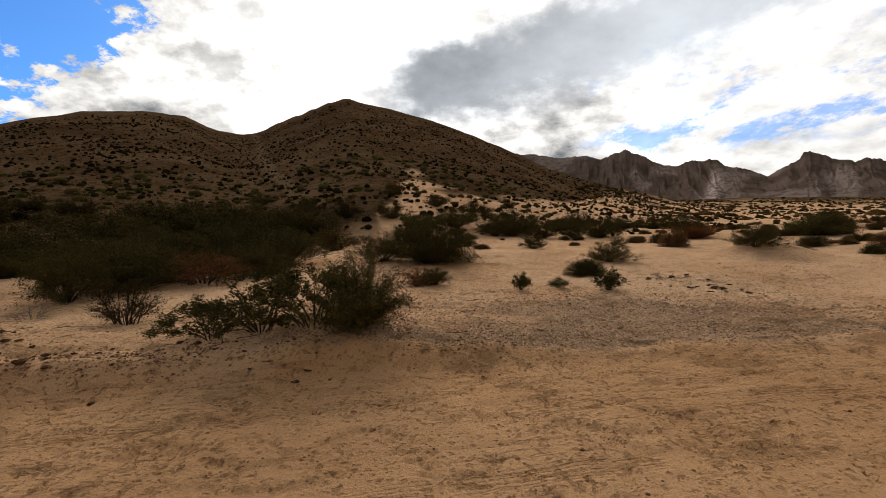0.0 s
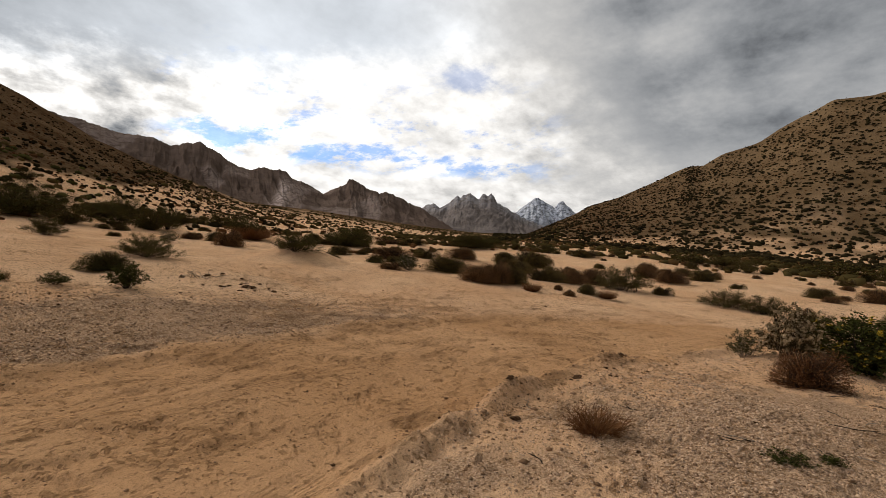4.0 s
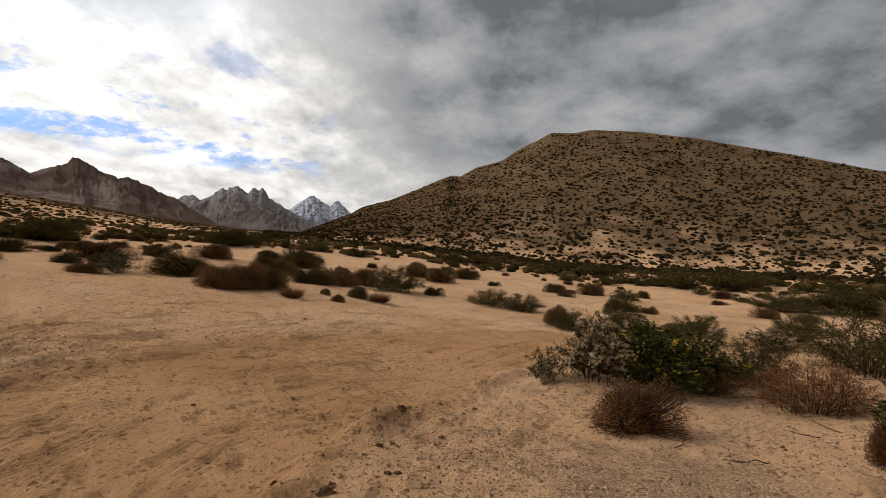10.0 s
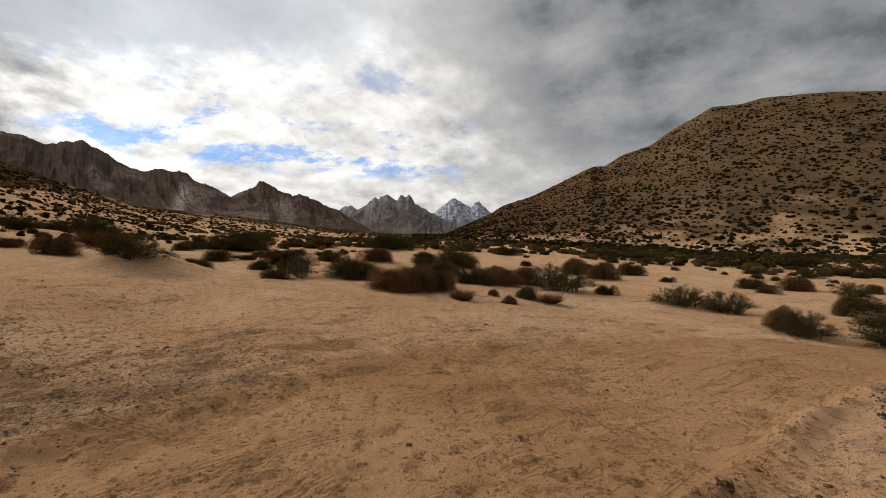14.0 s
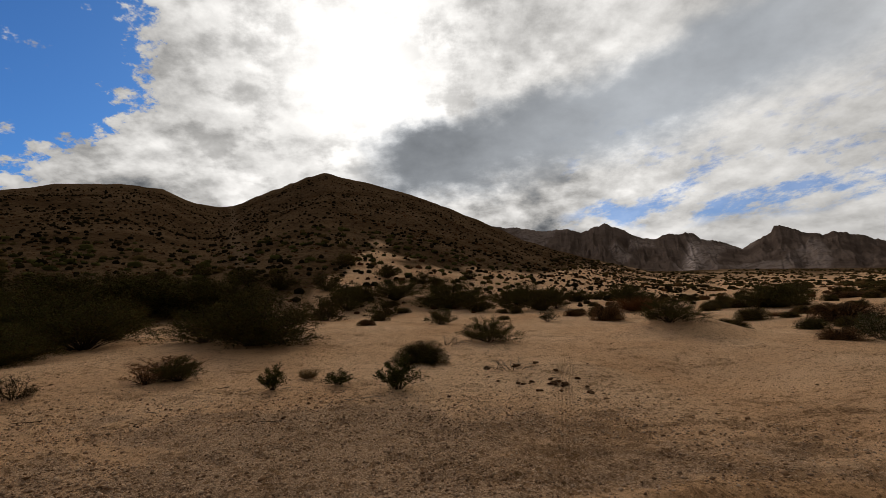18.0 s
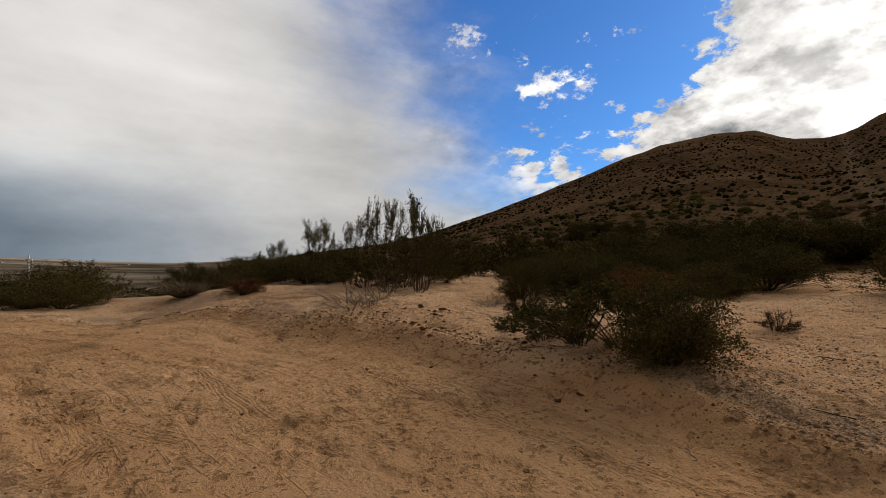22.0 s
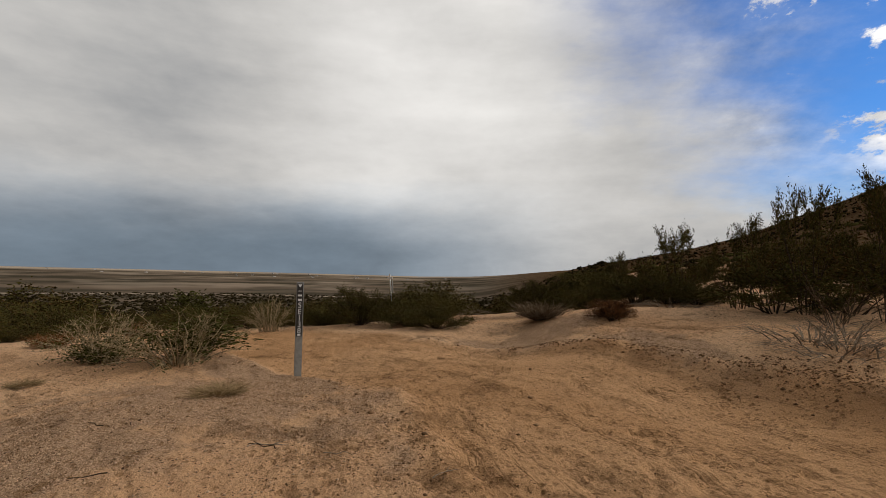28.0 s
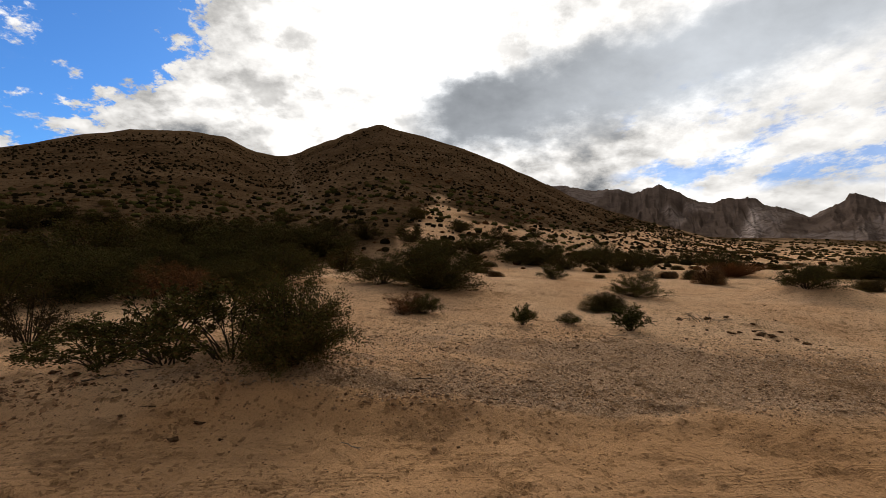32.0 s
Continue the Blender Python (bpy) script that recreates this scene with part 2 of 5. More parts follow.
TRACKS = [
    ([(4.43, 4.94), (4.6, 5.5), (4.74, 6.07), (5.3, 8.3), (5.6, 9.2), (6.0, 10.9), (7.2, 14.0)], 0.016),
    ([(4.75, 4.3), (4.75, 5.23), (4.74, 6.07)], 0.016),
    ([(4.2, 6.4), (5.12, 5.82), (5.34, 5.52), (5.89, 4.71)], 0.014),
    ([(1.0, 3.6), (3.4, 4.4), (5.23, 4.6), (6.4, 4.3), (7.6, 4.35), (9.4, 3.9), (11.1, 2.98)], 0.008),
    ([(2.4, 3.7), (4.4, 4.0), (5.98, 3.96), (7.04, 3.75), (8.66, 3.18), (11.5, 1.61)], 0.008),
    ([(6.61, 6.68), (7.69, 7.0), (8.53, 6.91), (9.23, 6.1), (10.58, 5.07), (12.0, 4.26)], 0.045),
    ([(1.6, 2.0), (3.46, 2.62), (4.29, 2.6), (5.79, 2.4), (6.8, 2.46), (8.42, 2.22), (10.6, 1.67)], 0.018),
    ([(-6.6, -1.6), (-4.9, 0.2), (-2.8, 1.6), (-0.5, 2.3), (2.2, 3.0)], 0.012),
    ([(-6.0, 1.2), (-3.4, 2.7), (-0.4, 3.6), (2.6, 4.4)], 0.014),
    ([(-2.6, -0.3), (-2.06, 0.26), (-2.1, 0.65), (-1.95, 1.14), (-1.5, 1.7)], 0.018),
    ([(-2.2, -0.2), (-1.46, 0.31), (-1.55, 0.73), (-1.38, 1.14), (-0.9, 1.6)], 0.020),
    ([(-3.0, 0.1), (-1.8, 0.75), (-1.05, 1.15), (-0.5, 1.0), (0.6, 0.6)], 0.018),
    ([(-1.2, -2.2), (-1.25, -1.28), (-1.22, -0.81), (-1.0, 0.2)], 0.016),
]
PRINTS = []
for n in range(44):
    step = random.Random(n)
    lane = n % 4
    u = (n // 4) / 11.0
    ax, ay, bx, by = ((-4.2, 1.0, -0.2, 2.1), (-3.4, 1.5, 1.0, 2.6), (4.2, 3.0, 9.0, 3.2), (5.0, 5.6, 9.4, 5.3))[lane]
    PRINTS.append((ax + (bx - ax) * u + step.uniform(-0.12, 0.12), ay + (by - ay) * u + step.uniform(-0.3, 0.3), step.uniform(-0.6, 0.8), step.uniform(0.07, 0.13)))

# skyline of the hills as seen from the plan's centre: bearing to the left of +y, and height in degrees
LEFT_HILL = [(96.0, -4.00), (87.6, -0.60), (83.2, 0.40), (78.2, 0.87), (72.8, 1.76), (66.9, 3.27), (60.5, 5.75), (53.8, 8.37), (46.8, 11.20), (43.4, 12.67), (39.9, 13.76), (36.5, 14.40), (33.2, 14.62), (30.9, 14.43), (29.3, 13.83), (27.7, 13.22), (25.6, 13.12)]
PEAK = [(23.8, 13.35), (20.9, 14.86), (18.1, 16.08), (15.5, 17.17), (13.4, 17.74), (12.1, 17.34), (8.1, 16.58), (3.2, 15.32), (-0.2, 14.09), (-3.6, 12.66), (-7.8, 10.70), (-10.6, 9.21), (-14.1, 7.91), (-17.6, 6.68), (-21.0, 5.68), (-24.3, 4.67), (-28.0, 4.50), (-33.0, 4.30)]
MESA = [(-42.0, 3.60), (-51.0, 3.00), (-58.0, 3.10), (-63.7, 5.87), (-64.7, 6.53), (-65.5, 6.92), (-68.2, 7.79), (-71.6, 9.48), (-75.5, 11.32), (-76.8, 11.37), (-78.4, 12.29), (-81.8, 13.49), (-85.1, 15.59), (-87.4, 16.64), (-88.5, 16.68), (-93.7, 16.95), (-97.7, 16.58), (-103.3, 15.55), (-108.4, 14.16), (-113.0, 12.81), (-117.7, 11.27), (-120.4, 10.57), (-124.0, 9.30), (-150.0, 1.00)]
SKYLINE = sorted([(170, -4.0), (110, -4.0), *LEFT_HILL, *PEAK, *MESA, (-170, -0.6)])
RIDGE = [(-170, 900, 300), (-150, 450, 170), (-95, 450, 170), (-70, 520, 150), (-58, 520, 90), (-45, 420, 70), (-30, 330, 60), (-18, 200, 40), (0, 175, 27), (13, 175, 24), (25, 205, 24), (36, 190, 24), (60, 170, 22), (80, 200, 60), (92, 600, 200), (170, 900, 300)]


def height(x, y, fine=True):
    x, y = np.asarray(x, float), np.asarray(y, float)
    r = np.hypot(x - CX, y - CY)
    az = np.degrees(np.arctan2(-(x - CX), y - CY))
    # the fan that the road crosses: rises gently to the hill
    yy = np.where(y > 0, y, 6 * np.tanh(y / 6))
    plain = 0.50 + 0.044 * np.minimum(yy, 70) + 0.016 * np.clip(yy - 12, 0, 40)
    plain = plain - 0.10 * smooth(9, 20, x) + 0.0 * x
    plain = plain + 0.035 * np.clip(r - 20, 0, 260) * smooth(-35, -75, az) * smooth(-150, -125, az)
    # falls away to the valley in the west and south
    west = smooth(76, 97, np.abs(az)) * (az > 0) + smooth(125, 160, -az) * (az < 0)
    west = np.clip(west, 0, 1)
    drop = -41.5 * (1 - np.exp(-np.maximum(r - 14, 0) / 420.0)) - 0.6 * smooth(8, 40, r)
    drop = drop + np.maximum(r - 14, 0) * np.tan(np.radians(np.interp(np.abs(az), [88, 102, 143], [-0.62, -0.65, 0.42])))
    plain = plain * (1 - smooth(10, 60, r) * west) + drop * west
    # hills
    sk = np.interp(az, [s[0] for s in SKYLINE], [s[1] for s in SKYLINE])
    top = np.interp(az, [s[0] for s in RIDGE], [s[1] for s in RIDGE])
    foot = np.interp(az, [s[0] for s in RIDGE], [s[2] for s in RIDGE])
    crest = 1.65 + np.tan(np.radians(sk)) * top
    u = np.clip((r - foot) / (top - foot), 0, 1)
    rise = np.where(az > -30, 1.38, 1.55)
    lift = np.maximum(crest - plain, 0) * u**rise
    beyond = np.clip((r - top) / (1.5 * top), 0, 1)
    lift = lift * (1 - 0.75 * smooth(0, 1, beyond))
    hill = smooth(0.02, 0.3, u) * (1 - west)
    z = plain + lift * (1 - west)
    z = z + hill * (1 - 0.85 * u**4 * (beyond < 1)) * (fractal(x / 26, y / 26, 4, 3) * np.minimum(lift * 0.09, 3.0) + fractal(x / 5, y / 5, 3, 8) * 0.5)
    # sandy hummocks on the fan
    near = smooth(160, 30, r)
    z = z + near * (0.30 * fractal(x / 5.5, y / 5.5, 3, 21) * smooth(5, 11, r) + 0.55 * fractal(x / 17, y / 17, 2, 25) * smooth(12, 30, r))
    side, along = road_place(x, y)
    on = smooth(1.15, 0.8, np.abs(side)) * smooth(24, 16, r)
    uphill = smooth(-0.45, 0.45, side) * smooth(0.5, 2.5, x)
    z = z - smooth(30, 12, r) * (0.12 * smooth(1.3, 0.8, np.abs(side)) * (1 - uphill) + 0.09 * smooth(2.4, 0.5, np.abs(side)) * uphill)
    z = z - 0.05 * smooth(24, 12, r) * on * np.clip((y - 0.5) / 4.0, -0.5, 1)        # the road is cut level into the fan
    # the bank on the road's uphill side, with the hummock that carries the large bush
    for bx, by, sx, sy, h in BUMPS:
        z = z + h * np.exp(-(((x - bx) / sx) ** 2 + ((y - by) / sy) ** 2))
    for bx, by, wide, h in SWELLS:
        z = z + h * np.exp(-((x - bx) ** 2 + (y - by) ** 2) / wide**2)
    if fine:
        lip = np.exp(-(((np.abs(side) - 1.06) / 0.085) ** 2)) * smooth(14, 8, r) * (1 + 0.7 * (side < 0) * smooth(2, 4, x)) * (1 - 0.9 * uphill)
        z = z + lip * (0.055 + 0.09 * fractal(x * 2.2, y * 2.2, 3, 31))
        ruts = fractal(side * 5.0 + 0.6 * fractal(x * 0.5, y * 0.5, 2, 43), along * 0.30, 3, 41) * on
        z = z + 0.012 * ruts
        pits = smooth(0.26, 0.36, fractal(x * 4.6, y * 4.6, 4, 45, 0.65) + 0.06 * on)
        z = z - 0.020 * pits * smooth(24, 12, r)
        for fx, fy, turn, long in PRINTS:
            c, s = math.cos(turn), math.sin(turn)
            p, q = (x - fx) * c + (y - fy) * s, (y - fy) * c - (x - fx) * s
            d = (p / long) ** 2 + (q / 0.055) ** 2
            z = z - 0.020 * np.exp(-(d**3)) + 0.006 * np.exp(-((d - 2.2) ** 2))
        # wheel tracks: shallow troughs with a cross tread
        for line, deep in TRACKS:
            off, run = line_place(x, y, line)
            deep = 0.55 * deep
            z = z - deep * np.exp(-((off / 0.085) ** 4)) + (0.5 + 0.9 * fractal(x * 3, y * 3, 2, 47)) * deep * np.exp(-(((np.abs(off) - 0.135) / 0.035) ** 2))
        # broken crust where wheels have churned the berms
        churned = np.exp(-(((x + 1.4) / 0.65) ** 2) - ((y - 0.8) / 0.42) ** 2) + np.exp(-(((x - 5.1) / 0.9) ** 2) - ((y - 2.15) / 0.22) ** 2) + np.exp(-(((x - 8.9) / 0.8) ** 2) - ((y - 1.9) / 0.25) ** 2)
        z = z + 0.042 * np.minimum(churned, 1) * smooth(0.04, 0.11, fractal(x * 3.2, y * 3.2, 3, 57))
        rough = smooth(30, 10, r)
        grit = fractal(x * 3.5, y * 3.5, 4, 51, 0.6)
        z = z + rough * (0.016 * grit * (1 + 1.0 * (1 - on)) + 0.010 * fractal(x * 11, y * 11, 2, 55) * (0.5 + (1 - on)))
    return z


# broad swells and hollows of the sand
SWELLS = [(4.2, 0.4, 1.1, 0.13), (5.0, 2.2, 1.2, -0.00), (9.2, 2.9, 1.7, -0.21), (-4.2, 2.7, 1.1, -0.12), (-3.4, 3.9, 0.8, 0.03), (2.5, 8.0, 1.6, 0.07), (5.0, 6.2, 1.6, -0.04), (7.6, 9.2, 1.6, -0.10), (1.9, 13.7, 3.0, 0.20), (7.4, 0.9, 1.3, 0.03), (-8.5, 2.2, 1.5, 0.02), (-4.9, -2.0, 1.6, -0.03), (5.4, 3.4, 1.0, -0.02), (0.2, 8.4, 1.2, 0.05), (-5.5, 4.2, 0.9, -0.04)]
BUMPS = [(-0.6, 5.3, 1.0, 0.65, 0.22), (-3.6, 4.6, 1.6, 0.9, 0.16), (-5.6, 3.6, 1.6, 0.9, 0.18), (-9.5, 1.9, 1.6, 1.6, 0.22), (6.9, -1.3, 1.5, 1.1, 0.42), (8.3, 0.9, 0.8, 0.6, 0.20), (5.2, 0.6, 1.4, 1.1, 0.13), (-2.6, -2.6, 1.9, 1.3, 0.17), (9.6, 14.0, 1.5, 1.1, 0.52), (5.6, 9.0, 0.8, 0.5, 0.14), (-8.3, 0.2, 1.3, 1.3, -0.27), (7.6, 9.0, 1.3, 1.3, -0.17), (-9.5, 10.5, 6.0, 5.0, 0.42), (-1.0, 12.5, 3.0, 3.0, 0.2), (6.1, -1.2, 0.7, 0.6, 0.12), (-5.4, -2.4, 1.0, 0.9, -0.13)]



def node_material(name):
    mat = bpy.data.materials.new(name)
    mat.use_nodes = True
    tree = mat.node_tree
    bsdf = tree.nodes["Principled BSDF"]
    return mat, tree, bsdf


def position(tree):
    return N(tree, tree.nodes.new("ShaderNodeNewGeometry").outputs["Position"])


def attribute(tree, name):
    node = tree.nodes.new("ShaderNodeAttribute")
    node.attribute_name = name
    return N(tree, node.outputs["Fac"])


def bumped(tree, bsdf, amount, distance):
    node = tree.nodes.new("ShaderNodeBump")
    plug(tree, amount, node.inputs["Height"])
    node.inputs["Distance"].default_value = distance
    node.inputs["Strength"].default_value = 1.0
    tree.links.new(node.outputs[0], bsdf.inputs["Normal"])


def ground_material():
    mat, tree, bsdf = node_material("desert_ground")
    here = position(tree)
    road, gravel, hill, plain = (attribute(tree, n) for n in ("road", "gravel", "hillside", "plain"))
    big = fbm(tree, here, 0.35, 5.0, 0.55)
    mid = fbm(tree, here, 2.2, 6.0, 0.6)
    grit = fbm(tree, here, 45.0, 4.0, 0.7)
    fine = fbm(tree, here, 160.0, 3.0, 0.7)
    sand = mixed(tree, big.ramp(0.3, 0.7), (0.71, 0.408, 0.208), (0.83, 0.525, 0.295))
    sand = mixed(tree, mid.ramp(0.6, 0.75) * 0.25, sand, (0.36, 0.22, 0.12))
    dirt = mixed(tree, big.ramp(0.35, 0.65), (0.58, 0.314, 0.142), (0.70, 0.400, 0.195))
    dirt = mixed(tree, mid.ramp(0.55, 0.75) * 0.22, dirt, (0.29, 0.155, 0.065))
    base = mixed(tree, road, sand, dirt)
    across, along, churn = (attribute(tree, n) for n in ("across", "along", "churn"))
    wander = fbm(tree, here, 1.1, 2.0, 0.5)
    # thin wheel lines that follow the road
    lanes = fbm(tree, xyz(tree, across * 7.0 + wander * 3.0, along * 0.22, 0.0), 1.0, 3.0, 0.6)
    lines = fbm(tree, xyz(tree, across * 17.0 + wander * 3.0, along * 0.35, 4.0), 1.0, 3.0, 0.6)
    worn = (road * 0.8 + attribute(tree, "verge")).op("MINIMUM", 1.0)
    rut = ((lanes - 0.5) * 0.5 + (lines - 0.5)).ramp(0.07, 0.13) * worn * fbm(tree, here, 0.8, 3.0, 0.6).ramp(0.36, 0.56)
    base = mixed(tree, rut * 0.36, base, (0.27, 0.145, 0.066))
    # gravel: single grains with dark gaps
    cell = tree.nodes.new("ShaderNodeTexVoronoi")
    plug(tree, here, cell.inputs["Vector"])
    cell.inputs["Scale"].default_value = 105.0
    speck = tree.nodes.new("ShaderNodeSeparateColor")
    tree.links.new(cell.outputs["Color"], speck.inputs[0])
    dist = N(tree, cell.outputs["Distance"])
    grain = mixed(tree, N(tree, speck.outputs[0]), (0.30, 0.182, 0.102), (0.73, 0.490, 0.305))
    grain = mixed(tree, N(tree, speck.outputs[1]).ramp(0.86, 0.9) * 0.8, grain, (0.12, 0.075, 0.045))
    grain = mixed(tree, dist.ramp(0.55, 0.85) * 0.6, grain, (0.17, 0.085, 0.036))
    cover = (gravel + (mid - 0.5) * 1.2 + (big - 0.5) * 0.8).ramp(0.36, 0.66)
    base = mixed(tree, cover * 0.75, base, grain)
    # crumbs and chips
    chips = tree.nodes.new("ShaderNodeTexVoronoi")
    plug(tree, here, chips.inputs["Vector"])
    chips.inputs["Scale"].default_value = 42.0
    apart = tree.nodes.new("ShaderNodeSeparateColor")
    tree.links.new(chips.outputs["Color"], apart.inputs[0])
    pick = N(tree, apart.outputs[0])
    chip = (N(tree, chips.outputs["Distance"]) + (grit - 0.5) * 0.5).ramp(0.36, 0.24) * (pick + gravel * 0.05 + (mid - 0.5) * 0.7 + churn * 0.12).ramp(0.92, 0.96)
    base = mixed(tree, chip * 0.9, base, mixed(tree, N(tree, apart.outputs[1]), (0.085, 0.048, 0.027), (0.20, 0.125, 0.075)))
    # kicked-up soil: dark and grainy, drawn out along the road
    streak = fbm(tree, xyz(tree, across * 3.2 + wander * 1.5, along * 0.8, 7.0), 1.0, 5.0, 0.65)
    patch = fbm(tree, here, 1.6, 5.0, 0.6)
    loose = (streak * 0.6 + patch * 0.5 + churn * 0.05).ramp(0.60, 0.65)
    crumb = fbm(tree, here, 26.0, 5.0, 0.72)
    dent = (crumb + loose * 0.10).ramp(0.53, 0.62) * loose
    # darker soil, with the shade of its small dents painted in
    base = mixed(tree, dent * (0.24 - road * 0.14), base, (0.26, 0.130, 0.050))
    base = mixed(tree, churn * (crumb + (patch - 0.5) * 0.5).ramp(0.47, 0.58) * 0.3, base, (0.28, 0.142, 0.058))
    # short dark scuffs drawn out along the road
    scuff = fbm(tree, xyz(tree, across * 8.0 + wander * 2.0, along * 2.6, 9.0), 1.0, 6.0, 0.62).ramp(0.575, 0.61) * fbm(tree, here, 1.1, 3.0, 0.6).ramp(0.44, 0.56) * (crumb + 0.1).ramp(0.45, 0.6)
    base = mixed(tree, scuff * 0.22, base, (0.23, 0.115, 0.045))
    base = mixed(tree, grit.ramp(0.60, 0.66) * 0.35, base, (0.26, 0.132, 0.055))
    # pocks and crumbs left by feet, rain and wheels: small dents with loose grains beside them
    pit = tree.nodes.new("ShaderNodeTexVoronoi")
    shift = tree.nodes.new("ShaderNodeVectorMath")
    plug(tree, here, shift.inputs[0])
    plug(tree, xyz(tree, (mid - 0.5) * 0.06, (grit - 0.5) * 0.05, 0.0), shift.inputs[1])
    tree.links.new(shift.outputs[0], pit.inputs["Vector"])
    pit.inputs["Scale"].default_value = 17.0
    lot = tree.nodes.new("ShaderNodeSeparateColor")
    tree.links.new(pit.outputs["Color"], lot.inputs[0])
    pock = N(tree, pit.outputs["Distance"]).ramp(0.40, 0.28) * (N(tree, lot.outputs[0]) + (patch - 0.5) * 0.9 + (mid - 0.5) * 0.6).ramp(0.60, 0.74) * (1.0 - hill)
    # the shade inside the pocks is put into the colour too
    base = mixed(tree, pock * (0.42 + grit.ramp(0.4, 0.6) * 0.25), base, (0.30, 0.158, 0.066))
    # sharp-edged scuffs and footmarks in loose groups
    group = fbm(tree, here, 0.9, 3.0, 0.6)
    mark = (fbm(tree, here, 9.0, 3.0, 0.55, 0.6) + (group - 0.5) * 0.5).ramp(0.645, 0.67) * (1.0 - hill)
    fleck = (fbm(tree, here, 24.0, 2.0, 0.5) + (group - 0.5) * 0.2).ramp(0.635, 0.66) * (1.0 - hill)
    # dark colour in these dents stands in for their relief shading
    base = mixed(tree, mark * (0.34 + crumb.ramp(0.4, 0.6) * 0.25), base, (0.27, 0.142, 0.058))
    base = mixed(tree, fleck * 0.6, base, (0.20, 0.105, 0.045))
    # tyre tread: slanted lugs across each wheel track
    ribs = (attribute(tree, "treadoff") * 190.0).op("SINE").ramp(-0.2, 0.6)
    lugs = (attribute(tree, "treadrun") * 120.0 + attribute(tree, "treadoff") * 60.0).op("SINE").ramp(-0.4, 0.5)
    ridge = ribs * (0.45 + lugs * 0.55) * attribute(tree, "tread") * fbm(tree, here, 2.2, 3.0, 0.6).ramp(0.34, 0.48)
    base = mixed(tree, ridge * 0.42, base, (0.25, 0.128, 0.052))
    base = mixed(tree, fine.ramp(0.62, 0.7) * 0.22, base, (0.72, 0.54, 0.38))
    tiny = fbm(tree, here, 310.0, 2.0, 0.6)
    base = mixed(tree, tiny.ramp(0.46, 0.36) * 0.55, base, (0.23, 0.112, 0.044))
    base = mixed(tree, fbm(tree, here, 75.0, 3.0, 0.7).ramp(0.59, 0.63) * 0.5, base, (0.22, 0.108, 0.044))
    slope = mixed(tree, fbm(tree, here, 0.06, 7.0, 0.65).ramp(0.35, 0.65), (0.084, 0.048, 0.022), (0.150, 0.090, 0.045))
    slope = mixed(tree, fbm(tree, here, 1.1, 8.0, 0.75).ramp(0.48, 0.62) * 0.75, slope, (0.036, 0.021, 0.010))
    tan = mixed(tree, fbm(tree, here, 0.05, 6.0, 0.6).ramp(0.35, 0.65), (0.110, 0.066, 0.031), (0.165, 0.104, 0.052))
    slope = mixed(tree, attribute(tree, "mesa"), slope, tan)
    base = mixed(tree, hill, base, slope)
    base = mixed(tree, attribute(tree, "trail") * 0.7, base, (0.20, 0.128, 0.072))
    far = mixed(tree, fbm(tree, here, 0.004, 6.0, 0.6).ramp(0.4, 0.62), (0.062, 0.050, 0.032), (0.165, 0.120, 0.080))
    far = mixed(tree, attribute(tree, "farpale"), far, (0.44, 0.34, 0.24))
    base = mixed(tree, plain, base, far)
    plug(tree, base, bsdf.inputs["Base Color"])
    bsdf.inputs["Roughness"].default_value = 0.95
    bsdf.inputs["Specular IOR Level"].default_value = 0.0
    lumps = fbm(tree, here, 9.0, 6.0, 0.65)
    bumped(tree, bsdf, lumps * 0.42 + grit * 0.40 + crumb * 0.22 - dist * cover * 0.13 + chip * 0.25 - dent * 0.30 + loose * crumb * 0.3 - ridge * 0.24 - rut * 0.16 - scuff * 0.14 - pock * 0.30 - mark * 0.34 - fleck * 0.12 + fine * 0.10 + tiny * 0.05 + fbm(tree, here, 1.3, 7.0, 0.7) * hill * 7.0, 0.07)
    return mat


def rock_material(name, low, high, snow=0.0):
    mat, tree, bsdf = node_material(name)
    here = position(tree)
    big = fbm(tree, here, 0.006, 8.0, 0.62)
    crag = fbm(tree, here, 0.035, 8.0, 0.7, 0.6)
    base = mixed(tree, big.ramp(0.35, 0.65), low, high)
    base = mixed(tree, crag.ramp(0.5, 0.7) * 0.55, base, tuple(c * 0.5 for c in low))
    pale = attribute(tree, "pale")
    base = mixed(tree, pale * crag.ramp(0.35, 0.6), base, (0.46, 0.36, 0.30))
    if snow:
        cap = attribute(tree, "snow") * crag.ramp(0.6, 0.44)
        base = mixed(tree, cap * snow, base, (0.80, 0.82, 0.86))
    plug(tree, base, bsdf.inputs["Base Color"])
    bsdf.inputs["Roughness"].default_value = 0.95
    bsdf.inputs["Specular IOR Level"].default_value = 0.0
    bumped(tree, bsdf, crag + big * 1.0, 6.0)
    return mat


